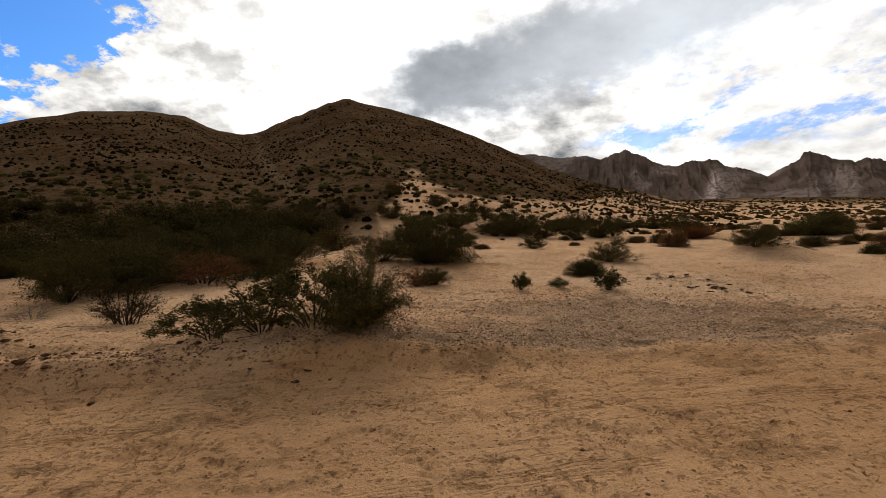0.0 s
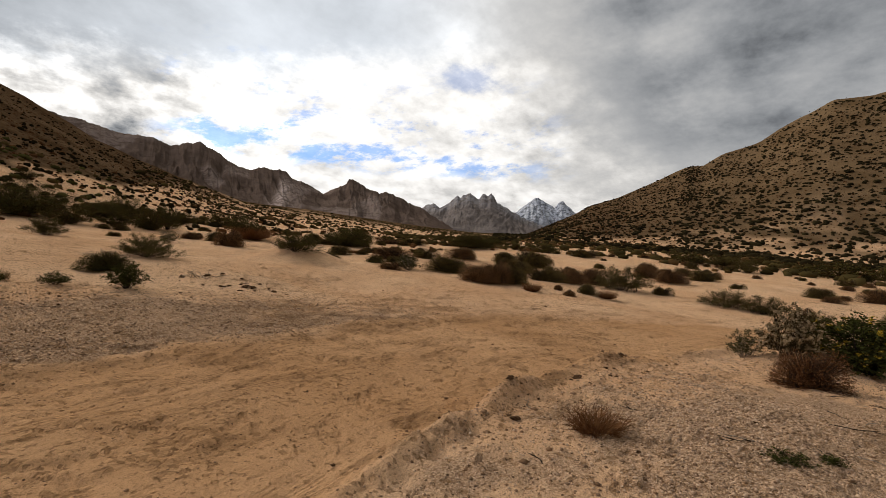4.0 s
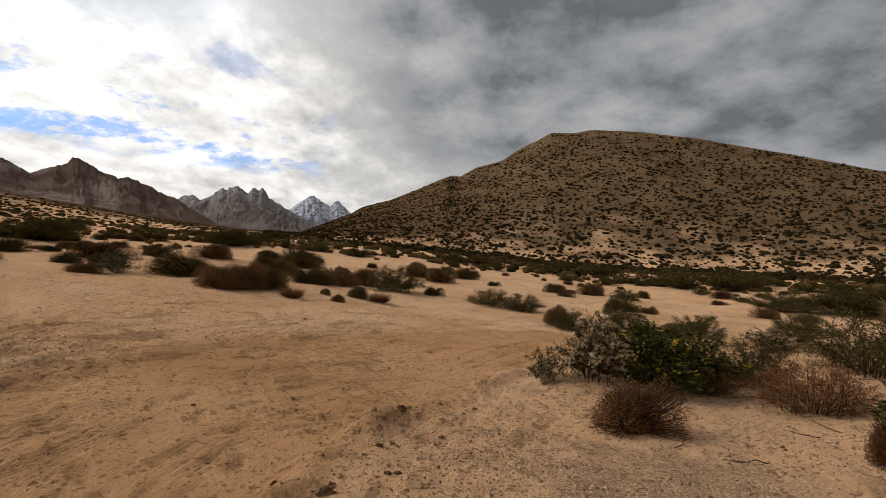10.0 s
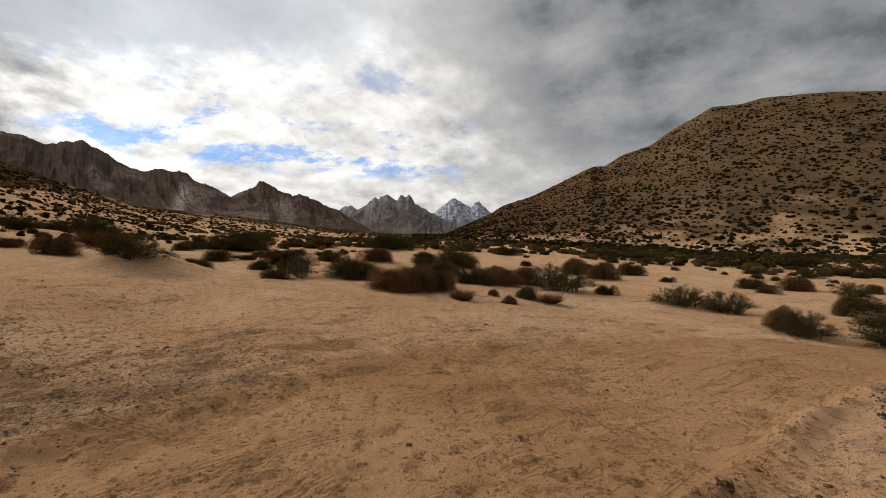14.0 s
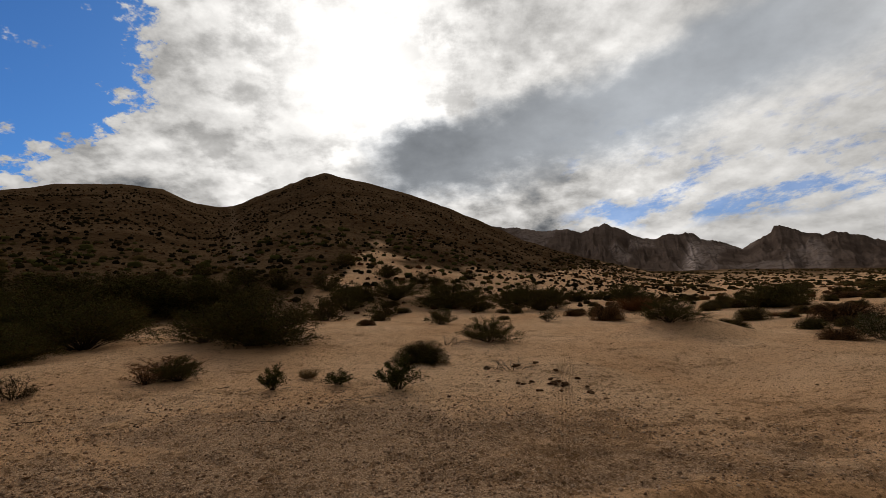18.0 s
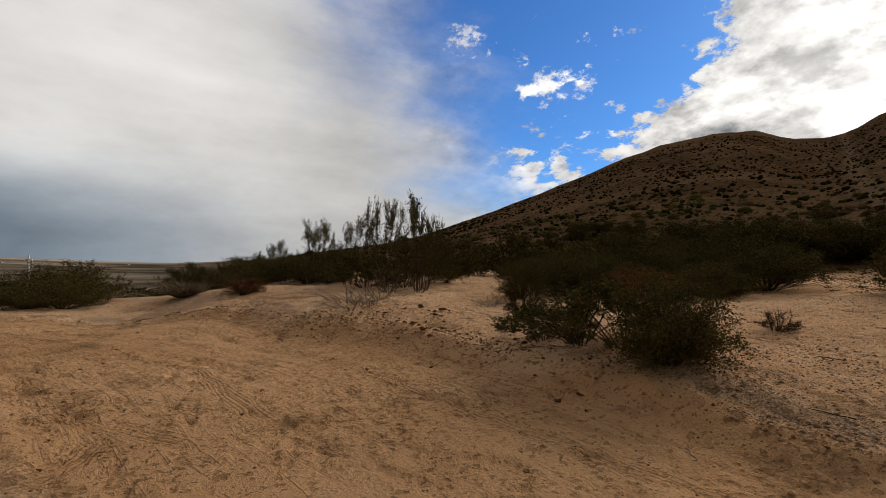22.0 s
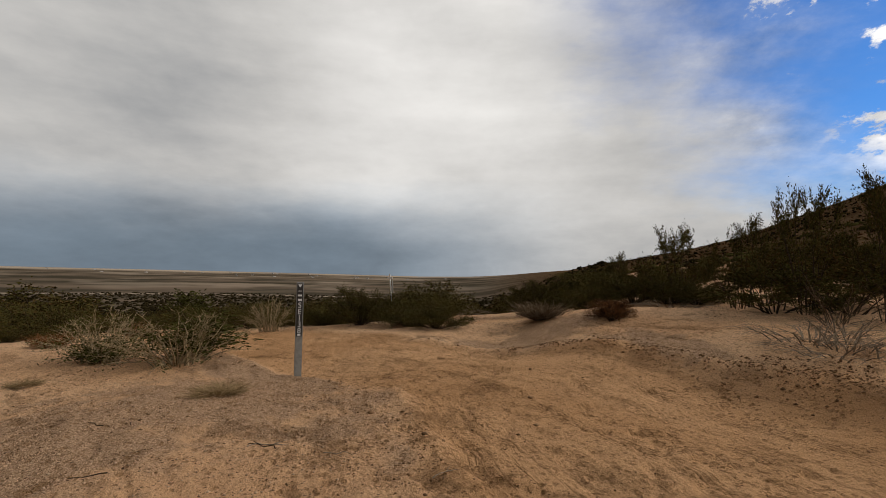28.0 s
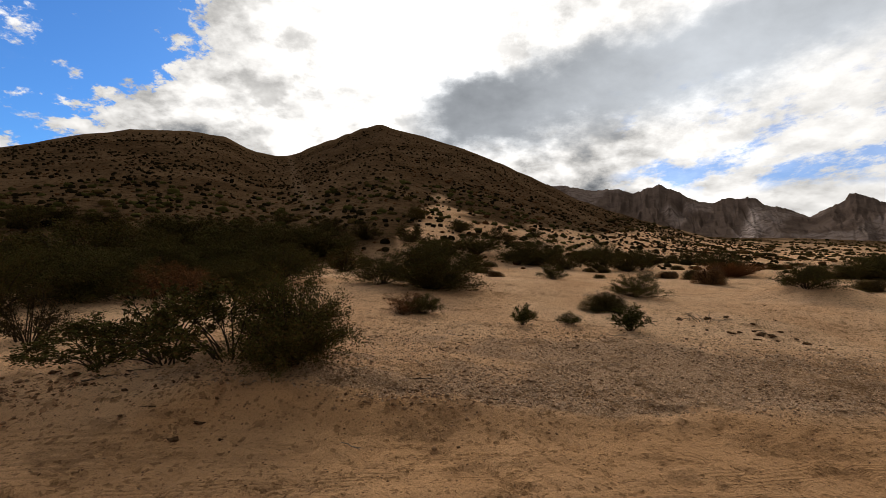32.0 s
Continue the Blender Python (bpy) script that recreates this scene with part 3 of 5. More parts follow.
def grid_mesh(name, xs, ys, zs, wrap, attrs, mat, centre=None):
    """A sheet from a grid of places (rows x columns); wrap joins the last column to the first."""
    rows, cols = xs.shape
    verts = np.stack([xs, ys, zs], -1).reshape(-1, 3)
    a = np.arange(rows * cols).reshape(rows, cols)
    b = np.roll(a, -1, 1)
    if not wrap:
        a, b = a[:, :-1], b[:, :-1]
    faces = np.stack([a[:-1], b[:-1], b[1:], a[1:]], -1).reshape(-1, 4)
    mesh = bpy.data.meshes.new(name)
    mesh.vertices.add(len(verts))
    mesh.vertices.foreach_set("co", verts.ravel())
    mesh.loops.add(faces.size)
    mesh.loops.foreach_set("vertex_index", faces.ravel().astype(np.int32))
    mesh.polygons.add(len(faces))
    mesh.polygons.foreach_set("loop_start", np.arange(0, faces.size, 4, dtype=np.int32))
    mesh.polygons.foreach_set("use_smooth", np.ones(len(faces), bool))
    mesh.update(calc_edges=True)
    for key, values in attrs.items():
        layer = mesh.attributes.new(key, "FLOAT", "POINT")
        layer.data.foreach_set("value", np.ascontiguousarray(values, dtype=np.float32).ravel())
    mesh.materials.append(mat)
    return new(name, mesh)


SCAR = (-87.0, 268, 26)   # the pale scrape on the mesa


def build_ground():
    radii = np.concatenate([np.arange(0.02, 1.2, 0.06), np.arange(1.2, 7.5, 0.03), 7.5 * 1.0085 ** np.arange(0, 210), 7.5 * 1.0085**210 * 1.026 ** np.arange(0, 1 + int(math.log(4900 / (7.5 * 1.0085**210)) / math.log(1.026)))])
    bearings = np.radians(np.concatenate([np.arange(-126, 146, 0.30), np.arange(146, 234, 1.6)]))
    rr, aa = np.meshgrid(radii, bearings, indexing="ij")
    xs, ys = CX - rr * np.sin(aa), CY + rr * np.cos(aa)
    zs = height(xs, ys)
    side, along = road_place(xs, ys)
    az = np.degrees(aa)
    az = np.where(az > 180, az - 360, az)
    wob = 0.25 * fractal(xs * 0.9, ys * 0.9, 3, 61)
    road = smooth(1.2, 0.9, np.abs(side) + wob) * smooth(26, 16, rr)
    foot = np.interp(az, [s[0] for s in RIDGE], [s[2] for s in RIDGE])
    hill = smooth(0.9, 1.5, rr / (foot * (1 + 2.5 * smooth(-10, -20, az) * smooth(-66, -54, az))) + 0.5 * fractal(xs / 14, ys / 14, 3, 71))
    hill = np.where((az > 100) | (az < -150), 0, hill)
    tread, treadrun, treadoff = np.zeros_like(rr), np.zeros_like(rr), np.zeros_like(rr)
    for line, deep in TRACKS:
        off, run = line_place(xs, ys, line)
        mask = np.exp(-((off / 0.10) ** 4)) * smooth(-0.45, -0.1, fractal(xs * 0.8, ys * 0.8, 2, 83))
        treadrun = np.where(mask > tread, run, treadrun)
        treadoff = np.where(mask > tread, off, treadoff)
        tread = np.maximum(tread, mask)
    verge = smooth(2.6, 1.2, np.abs(side)) * smooth(1.0, 2.5, xs) * (side > 0) * smooth(20, 12, rr) * 0.7
    churn = np.exp(-(((xs - 5.6) / 2.6) ** 2 + ((ys - 6.4) / 1.2) ** 2)) + np.exp(-(((xs + 2.6) / 2.4) ** 2 + ((ys + 0.2) / 0.7) ** 2)) + np.exp(-(((xs + 3.9) / 1.4) ** 2 + ((ys - 4.1) / 0.5) ** 2)) + 0.8 * np.exp(-(((xs - 4.8) / 1.6) ** 2 + ((ys - 2.3) / 0.4) ** 2)) + 0.8 * np.exp(-(((xs - 7.4) / 1.6) ** 2 + ((ys - 6.2) / 0.9) ** 2)) + 0.8 * np.exp(-(((xs + 1.1) / 0.7) ** 2 + ((ys - 1.0) / 0.4) ** 2))
    shoulder = np.exp(-(((np.abs(side) - 1.25) / 0.35) ** 2))
    beds = np.zeros_like(rr)
    for gx, gy, sx, sy, h in ((5.0, 0.5, 2.4, 1.3, 0.9), (-3.2, -2.4, 2.8, 1.7, 0.85), (3.0, 6.4, 3.8, 1.2, 0.75), (-8.6, 1.2, 1.2, 1.6, 0.8), (-6.6, 2.4, 1.4, 0.5, 0.8), (0.2, 5.9, 1.0, 0.4, 0.6), (1.6, 5.0, 2.0, 0.5, 0.7)):
        beds = np.maximum(beds, h * np.exp(-(((xs - gx) / sx) ** 2 + ((ys - gy) / sy) ** 2)))
    gravel = np.clip(beds + 0.3 * shoulder * smooth(20, 10, rr), 0, 1) * (1 - 0.8 * road)
    reach = np.interp(az, [-40, -20, -8.8, -3.1, 1.2, 3.8, 6.3, 9.3, 10.6, 13], [110, 90, 68, 59, 54, 58, 66, 47, 43, 20])
    sandy = smooth(3.0, -4.0, rr - reach + 14 * fractal(xs / 5, ys / 5, 3, 77)) * smooth(14, 10, az) * smooth(-40, -25, az)
    hill = hill * (1 - 0.92 * np.clip(sandy, 0, 1))
    way = np.interp(rr, [45, 65, 93, 150, 205], [20.0, 21.7, 23.0, 23.6, 24.2])
    trail = smooth(1.3, 0.4, np.abs(az - way) * rr * 0.01745 + 0.6 * fractal(xs / 3, ys / 3, 2, 79)) * smooth(40, 55, rr) * smooth(230, 200, rr) * 0.8
    trail = trail + np.exp(-(((az - SCAR[0]) / 2.2) ** 2) - ((rr - SCAR[1]) / SCAR[2]) ** 2) * np.clip(0.6 + 2 * fractal(xs / 9, ys / 9, 3, 78), 0, 1)
    plain = smooth(25, 70, rr) * smooth(84, 96, az)
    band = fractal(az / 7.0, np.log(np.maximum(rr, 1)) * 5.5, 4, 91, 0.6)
    # pale fields in bands; the outermost strip has horizon haze painted into its colour
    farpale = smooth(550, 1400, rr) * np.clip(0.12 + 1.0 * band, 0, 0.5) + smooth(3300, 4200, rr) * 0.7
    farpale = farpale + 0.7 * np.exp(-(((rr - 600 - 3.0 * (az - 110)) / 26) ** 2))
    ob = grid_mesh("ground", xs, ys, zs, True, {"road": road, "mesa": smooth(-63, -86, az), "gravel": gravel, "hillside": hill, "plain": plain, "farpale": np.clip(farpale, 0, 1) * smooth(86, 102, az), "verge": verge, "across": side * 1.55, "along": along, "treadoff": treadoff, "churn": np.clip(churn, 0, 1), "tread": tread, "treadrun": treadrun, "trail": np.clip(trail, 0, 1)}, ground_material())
    return tagged(ob, "sandy desert ground with a rutted dirt road, gravel shoulders and brown hillsides", "ground", kind="structure")


build_ground()


def build_range(name, label, skyline, near, far, base, mat, seed, rugged, jagged, snowline=None, pale_at=None):
    """A range of mountains: a sheet of spurs and gullies over a stretch of bearings whose crest has the given skyline."""
    bearings = np.arange(skyline[-1][0], skyline[0][0] + 0.01, 0.06)
    steps = np.concatenate([np.linspace(0, 1, 90), np.linspace(1.02, 1.25, 8)])
    aa, uu = np.meshgrid(bearings, steps, indexing="ij")
    rr = near + (far - near) * uu
    xs, ys = CX - rr * np.sin(np.radians(aa)), CY + rr * np.cos(np.radians(aa))
    pts = sorted(skyline)
    sk = np.interp(aa, [p[0] for p in pts], [p[1] for p in pts])
    sk = sk + jagged * (fractal(aa * 2.2, aa * 0.0 + seed, 4, seed, 0.65) - 0.15)
    up = np.minimum(uu, 1)
    # the crest's teeth fade into broad slopes below it
    row = sk[:, 0]
    kernel = np.exp(-((np.arange(-60, 61) / 32.0) ** 2))
    broad = np.convolve(np.pad(row, 60, "edge"), kernel / kernel.sum(), "valid")[:, None]
    sk = broad + (sk - broad) * up**5
    lean = aa / 2.4 + 1.5 * vnoise(aa / 5, uu * 0 + seed, seed + 2) * uu * 2
    spurs = 1 - 2.2 * np.abs(fractal(lean + 0.25 * fractal(aa, uu * 4, 3, seed + 6), uu * 1.3, 5, seed, 0.55))
    crags = fractal(xs / (rugged * 2.2), ys / (rugged * 2.2), 5, seed + 9, 0.6)
    relief = up * (1 - up**3)
    shape = up**0.95 + (spurs - 0.75) * 0.30 * relief + crags * 0.08 * relief
    shape = np.minimum(shape, 0.55 + 0.44 * up + 0.01 * (up >= 1)) - 0.9 * np.maximum(uu - 1, 0)
    el = base + (sk - base) * np.maximum(shape, -0.1)
    zs = 1.65 + np.tan(np.radians(el)) * rr
    attrs = {}
    attrs["snow"] = smooth(snowline - 0.22, snowline + 0.28, shape) if snowline else np.zeros_like(zs)
    attrs["pale"] = np.exp(-(((aa - pale_at[0] + 0.9 * (uu - 0.45)) / (pale_at[1] * (1.5 - uu))) ** 2)) * smooth(0.0, 0.1, uu) * smooth(0.98, 0.75, uu) + 0.3 * smooth(0.1, 0.3, fractal(aa / 3, uu * 3, 3, seed + 3)) if pale_at else np.zeros_like(zs)
    ob = grid_mesh(name, xs, ys, zs, False, attrs, mat)
    return tagged(ob, label, "mountain", kind="structure")


BROWN_ROCK = rock_material("brown_range_rock", (0.086, 0.058, 0.042), (0.135, 0.094, 0.070))
GREY_ROCK = rock_material("grey_crag_rock", (0.115, 0.092, 0.077), (0.185, 0.152, 0.13), 0.25)
SNOW_ROCK = rock_material("snowy_rock", (0.085, 0.085, 0.092), (0.14, 0.14, 0.148), 0.5)
BROWN_CREST = [(-4, 11.6), (-8.1, 10.82), (-9.1, 10.9), (-10.9, 10.43), (-12.3, 10.23), (-15.2, 10.27), (-16.9, 9.71), (-17.8, 9.83), (-18.1, 10.15), (-18.8, 10.2), (-19.7, 10.58), (-20.5, 10.09), (-21.5, 9.73), (-22.5, 9.04), (-23.8, 8.47), (-24.9, 8.16), (-25.8, 8.59), (-26.7, 8.75), (-27.4, 8.46), (-28, 8.76), (-28.9, 8.39), (-29.5, 7.72), (-30.8, 7.45), (-32, 6.95), (-33.1, 6.38), (-33.8, 6.87), (-35.1, 7.44), (-35.75, 7.85), (-36.05, 8.42), (-36.5, 8.44), (-37.3, 7.96), (-38.4, 7.45), (-39, 7.34), (-39.8, 6.96), (-40.5, 7.17), (-41.8, 6.82), (-42.8, 6.43), (-43.7, 5.95), (-44.9, 5.7), (-46.5, 4.6), (-49, 3.4)]
GREY_CREST = [(-42.5, 4.2), (-44.9, 5.55), (-45.7, 5.94), (-46.65, 6.23), (-47.3, 5.81), (-48.2, 6.2), (-48.9, 7.02), (-49.3, 7.44), (-49.8, 7.19), (-50.5, 7.71), (-50.85, 7.68), (-51.6, 7.32), (-52, 7.11), (-52.4, 7.73), (-52.75, 7.7), (-53.1, 7.42), (-53.5, 7.83), (-53.9, 7.42), (-54.3, 6.76), (-55.3, 6.2), (-56.4, 5.71), (-58.5, 4.7), (-61, 3.9)]
SNOW_CREST = [(-54, 4.0), (-56, 5.34), (-56.9, 6.01), (-57.8, 6.87), (-58.5, 7.26), (-59.1, 7.65), (-59.7, 7.37), (-60.4, 6.82), (-61.1, 6.41), (-61.5, 7.04), (-62, 7.35), (-62.7, 6.66), (-63.6, 5.85), (-66, 5.0), (-69, 4.6)]
build_range("mountain_range", "bare brown rocky mountain range with a horn-shaped summit", BROWN_CREST, 900, 1900, 2.6, BROWN_ROCK, 101, 26.0, 0.14, pale_at=(-28.3, 0.7))
build_range("craggy_mountain", "pale grey craggy mountain with jagged crest and dusting of snow", GREY_CREST, 1700, 2600, 2.4, GREY_ROCK, 131, 34.0, 0.22, 0.85)
build_range("snowy_mountain", "distant steep mountain with two snow-dusted grey summits", SNOW_CREST, 2700, 3600, 2.6, SNOW_ROCK, 151, 42.0, 0.2, 0.45)


# ---- plants ----


def leaf_material(name, dark, light, dry=None, rough=0.7):
    mat, tree, bsdf = node_material(name)
    info = tree.nodes.new("ShaderNodeObjectInfo")
    island = N(tree, tree.nodes.new("ShaderNodeNewGeometry").outputs["Random Per Island"])
    shade = mixed(tree, island, dark, light)
    if dry:
        shade = mixed(tree, (island * 7.13).op("FRACT").ramp(0.72, 0.8), shade, dry)
    tone = N(tree, info.outputs["Random"])
    shade = mixed(tree, tone * 0.45, shade, tuple(c * 0.55 for c in dark))
    plug(tree, shade, bsdf.inputs["Base Color"])
    bsdf.inputs["Roughness"].default_value = rough
    bsdf.inputs["Specular IOR Level"].default_value = 0.0
    return mat


def bark_material(name, a, b):
    mat, tree, bsdf = node_material(name)
    here = position(tree)
    tone = fbm(tree, here, 40.0, 5.0, 0.6)
    plug(tree, mixed(tree, tone.ramp(0.35, 0.65), a, b), bsdf.inputs["Base Color"])
    bsdf.inputs["Roughness"].default_value = 0.9
    bsdf.inputs["Specular IOR Level"].default_value = 0.0
    bumped(tree, bsdf, tone, 0.004)
    return mat


LEAF = {
    "creosote": leaf_material("creosote_leaf", (0.040, 0.036, 0.010), (0.120, 0.106, 0.030), (0.13, 0.080, 0.028)),
    "green": leaf_material("bright_leaf", (0.034, 0.034, 0.008), (0.092, 0.086, 0.022)),
    "grey_green": leaf_material("grey_green_leaf", (0.044, 0.039, 0.014), (0.115, 0.098, 0.040)),
    "olive": leaf_material("olive_leaf", (0.026, 0.019, 0.006), (0.070, 0.050, 0.017), (0.10, 0.055, 0.020)),
    "brown": leaf_material("dry_brown_leaf", (0.050, 0.021, 0.007), (0.125, 0.058, 0.022)),
    "twig_green": leaf_material("yellow_green_leaf", (0.045, 0.034, 0.009), (0.16, 0.110, 0.028), (0.26, 0.135, 0.042)),
    "dome_olive": leaf_material("cushion_olive_leaf", (0.080, 0.061, 0.016), (0.205, 0.152, 0.046), (0.24, 0.135, 0.052)),
    "dome_brown": leaf_material("cushion_brown_leaf", (0.145, 0.070, 0.025), (0.34, 0.180, 0.078)),
    "far_olive": leaf_material("thicket_leaf", (0.036, 0.030, 0.008), (0.115, 0.092, 0.026), (0.10, 0.056, 0.020)),
    "olive_green": leaf_material("olive_green_leaf", (0.036, 0.033, 0.009), (0.108, 0.092, 0.028), (0.15, 0.085, 0.03)),
    "scrub": leaf_material("dark_scrub_leaf", (0.012, 0.009, 0.004), (0.034, 0.025, 0.010)),
    "russet": leaf_material("russet_leaf", (0.125, 0.052, 0.018), (0.215, 0.096, 0.038)),
    "straw": leaf_material("straw_blade", (0.18, 0.115, 0.050), (0.38, 0.26, 0.13)),
    "rust": leaf_material("rusty_blade", (0.125, 0.054, 0.019), (0.29, 0.135, 0.055)),
    "ash": leaf_material("ashen_blade", (0.10, 0.070, 0.042), (0.22, 0.16, 0.10)),
    "yellow": leaf_material("yellow_petal", (0.34, 0.21, 0.018), (0.50, 0.33, 0.035)),
    "fuzz": leaf_material("pale_spines", (0.21, 0.14, 0.07), (0.43, 0.31, 0.175)),
}
BARK = {"straw": bark_material("straw_twig", (0.22, 0.155, 0.082), (0.46, 0.345, 0.20)), "dark": bark_material("dark_bark", (0.026, 0.018, 0.011), (0.070, 0.049, 0.032)), "weathered": bark_material("weathered_twig", (0.07, 0.046, 0.028), (0.21, 0.145, 0.09)), "pale": bark_material("bleached_twig", (0.16, 0.115, 0.075), (0.36, 0.27, 0.185))}


class Heap:
    """Collects triangles and quads for one mesh."""

    def __init__(self):
        self.verts, self.tris, self.count = [], [], 0

    def add(self, verts, faces):
        self.verts.append(verts)
        self.tris.append(np.asarray(faces) + self.count)
        self.count += len(verts)

    def mesh(self, name, mat):
        verts, faces = np.concatenate(self.verts), np.concatenate(self.tris)
        size = faces.shape[1]
        mesh = bpy.data.meshes.new(name)
        mesh.vertices.add(len(verts))
        mesh.vertices.foreach_set("co", verts.astype(np.float32).ravel())
        mesh.loops.add(faces.size)
        mesh.loops.foreach_set("vertex_index", faces.ravel().astype(np.int32))
        mesh.polygons.add(len(faces))
        mesh.polygons.foreach_set("loop_start", np.arange(0, faces.size, size, dtype=np.int32))
        mesh.update(calc_edges=True)
        mesh.materials.append(mat)
        return mesh


def unit(v):
    return v / np.maximum(np.linalg.norm(v, axis=-1, keepdims=True), 1e-9)


def tube(heap, path, radii):
    """A three-sided stem along a path, in quads."""
    path = np.asarray(path)
    ahead = unit(np.gradient(path, axis=0))
    side = unit(np.cross(ahead, (0.31, 0.2, 0.93)))
    up = np.cross(side, ahead)
    turns = np.radians([90, 210, 330])
    ring = side[:, None] * np.cos(turns)[None, :, None] + up[:, None] * np.sin(turns)[None, :, None]
    verts = (path[:, None] + ring * np.asarray(radii)[:, None, None]).reshape(-1, 3)
    faces = []
    for n in range(len(path) - 1):
        for k in range(3):
            faces.append((3 * n + k, 3 * n + (k + 1) % 3, 3 * n + 3 + (k + 1) % 3, 3 * n + 3 + k))
    heap.add(verts, faces)


def blades(heap, at, ahead, length, width, rng):
    """Flat pointed leaves: one quad each, at the given places and ways."""
    count = len(at)
    side = unit(np.cross(ahead, rng.normal(size=(count, 3))))
    length, width = np.broadcast_to(length, count)[:, None], np.broadcast_to(width, count)[:, None]
    mid = at + ahead * length * 0.5
    verts = np.stack([at, mid + side * width * 0.5, at + ahead * length, mid - side * width * 0.5], 1).reshape(-1, 3)
    heap.add(verts, np.arange(count * 4).reshape(-1, 4))


def shrub_meshes(name, seed, stems, twigs, leaves, leaf, slim, lean, thick, leafy, foliage, bark, arch=0.15, base=0.05, droop=0.0, flowers=0, tip_only=0.35, low=0.0, petal="yellow"):
    """Stems, leaves and flowers of a shrub that fills about 1 x 1 x 1."""
    rng = np.random.default_rng(seed)
    wood, green, bloom = Heap(), Heap(), Heap()
    spots, ways = [], []
    for k in range(stems):
        turn = 2 * np.pi * (k + rng.uniform(-0.4, 0.4)) / stems
        out = lean * np.sqrt(rng.uniform(0.02, 1.0))
        tall = rng.uniform(0.75, 1.0) * np.sqrt(max(1 - 0.93 * (out / max(lean, 0.5)) ** 2, 0.04))
        if rng.uniform() < low:
            out, tall = lean * rng.uniform(0.75, 1.0), rng.uniform(0.08, 0.45)
        start = np.array([math.cos(turn), math.sin(turn), 0]) * rng.uniform(0, base)
        end = np.array([math.cos(turn) * out * 0.5, math.sin(turn) * out * 0.5, tall])
        u = np.linspace(0, 1, 6)[:, None]
        path = start + (end - start) * u + np.array([0, 0, arch]) * u * (1 - u) * 2 + rng.normal(size=(6, 3)) * 0.018 * u
        path[0, 2] = -0.04
        tube(wood, path, thick * (1 - 0.75 * u[:, 0]))
        for _ in range(twigs):
            f = rng.uniform(tip_only * 0.6, 0.97)
            i = min(int(f * 5), 4)
            root = path[i] + (path[i + 1] - path[i]) * (f * 5 - i)
            way = unit(unit(path[i + 1] - path[i]) * 0.9 + rng.normal(size=3) * 0.6 + np.array([0, 0, 0.15 - droop]))
            long = rng.uniform(0.10, 0.26) * (1.25 - 0.5 * f)
            v = np.linspace(0, 1, 3)[:, None]
            twig = root + way * long * v + rng.normal(size=(3, 3)) * 0.012 * v
            twig[:, 2] = np.maximum(twig[:, 2], 0.0)
            tube(wood, twig, thick * 0.32 * (1 - 0.7 * v[:, 0]))
            count = max(1, int(leaves * rng.uniform(0.6, 1.3)))
            g = rng.uniform(0.1, 1.0, size=(count, 1))
            spots.append(twig[0] + (twig[2] - twig[0]) * g + rng.normal(size=(count, 3)) * leafy)
            ways.append(unit(way + rng.normal(size=(count, 3)) * 0.75))
            if flowers and rng.uniform() < flowers:
                n = 14 if petal == "fuzz" else 7
                spot = twig[2] + rng.normal(size=(n, 3)) * 0.012
                blades(bloom, spot, unit(rng.normal(size=(n, 3)) + np.array([0, 0, 0.5])), 0.04 if n > 7 else 0.028, 0.034 if n > 7 else 0.024, rng)
    if leaves:
        at, way = np.concatenate(spots), np.concatenate(ways)
        at[:, 2] = np.abs(at[:, 2])
        blades(green, at, way, leaf * rng.uniform(0.6, 1.3, len(at)), leaf * slim * rng.uniform(0.7, 1.2, len(at)), rng)
    made = [("branchwork", wood.mesh(name + "_stems", BARK[bark]))]
    if leaves:
        made.append(("foliage", green.mesh(name + "_leaves", LEAF[foliage])))
    if flowers and bloom.count:
        made.append(("bloom", bloom.mesh(name + "_flowers", LEAF[petal])))
    return made


def tuft_meshes(name, seed, count, foliage, fan=0.95, width=0.012):
    """A dry clump: many fine curved blades from one crown."""
    rng = np.random.default_rng(seed)
    heap = Heap()
    for part_of in range(2):
        turn, out = rng.uniform(0, 2 * np.pi, count), np.sqrt(rng.uniform(0, 1, count)) * fan
        way = unit(np.stack([np.cos(turn) * out, np.sin(turn) * out, np.full(count, 0.75)], -1))
        root = np.stack([np.cos(turn) * out * 0.12, np.sin(turn) * out * 0.12, np.full(count, -0.02)], -1)
        long = rng.uniform(0.35, 0.75, count) * np.where(out > 0.7, 0.8, 1.25)
        middle = root + way * (long * 0.6)[:, None]
        blades(heap, root, way, long * 0.75, width, rng)
        blades(heap, middle, unit(way + rng.normal(size=(count, 3)) * 0.35 + np.array([0, 0, 0.1])), long * 0.5, width * 0.8, rng)
        blades(heap, middle, unit(way + rng.normal(size=(count, 3)) * 0.6), long * 0.3, width * 0.8, rng)
    return [("dry_growth", heap.mesh(name, LEAF[foliage]))]


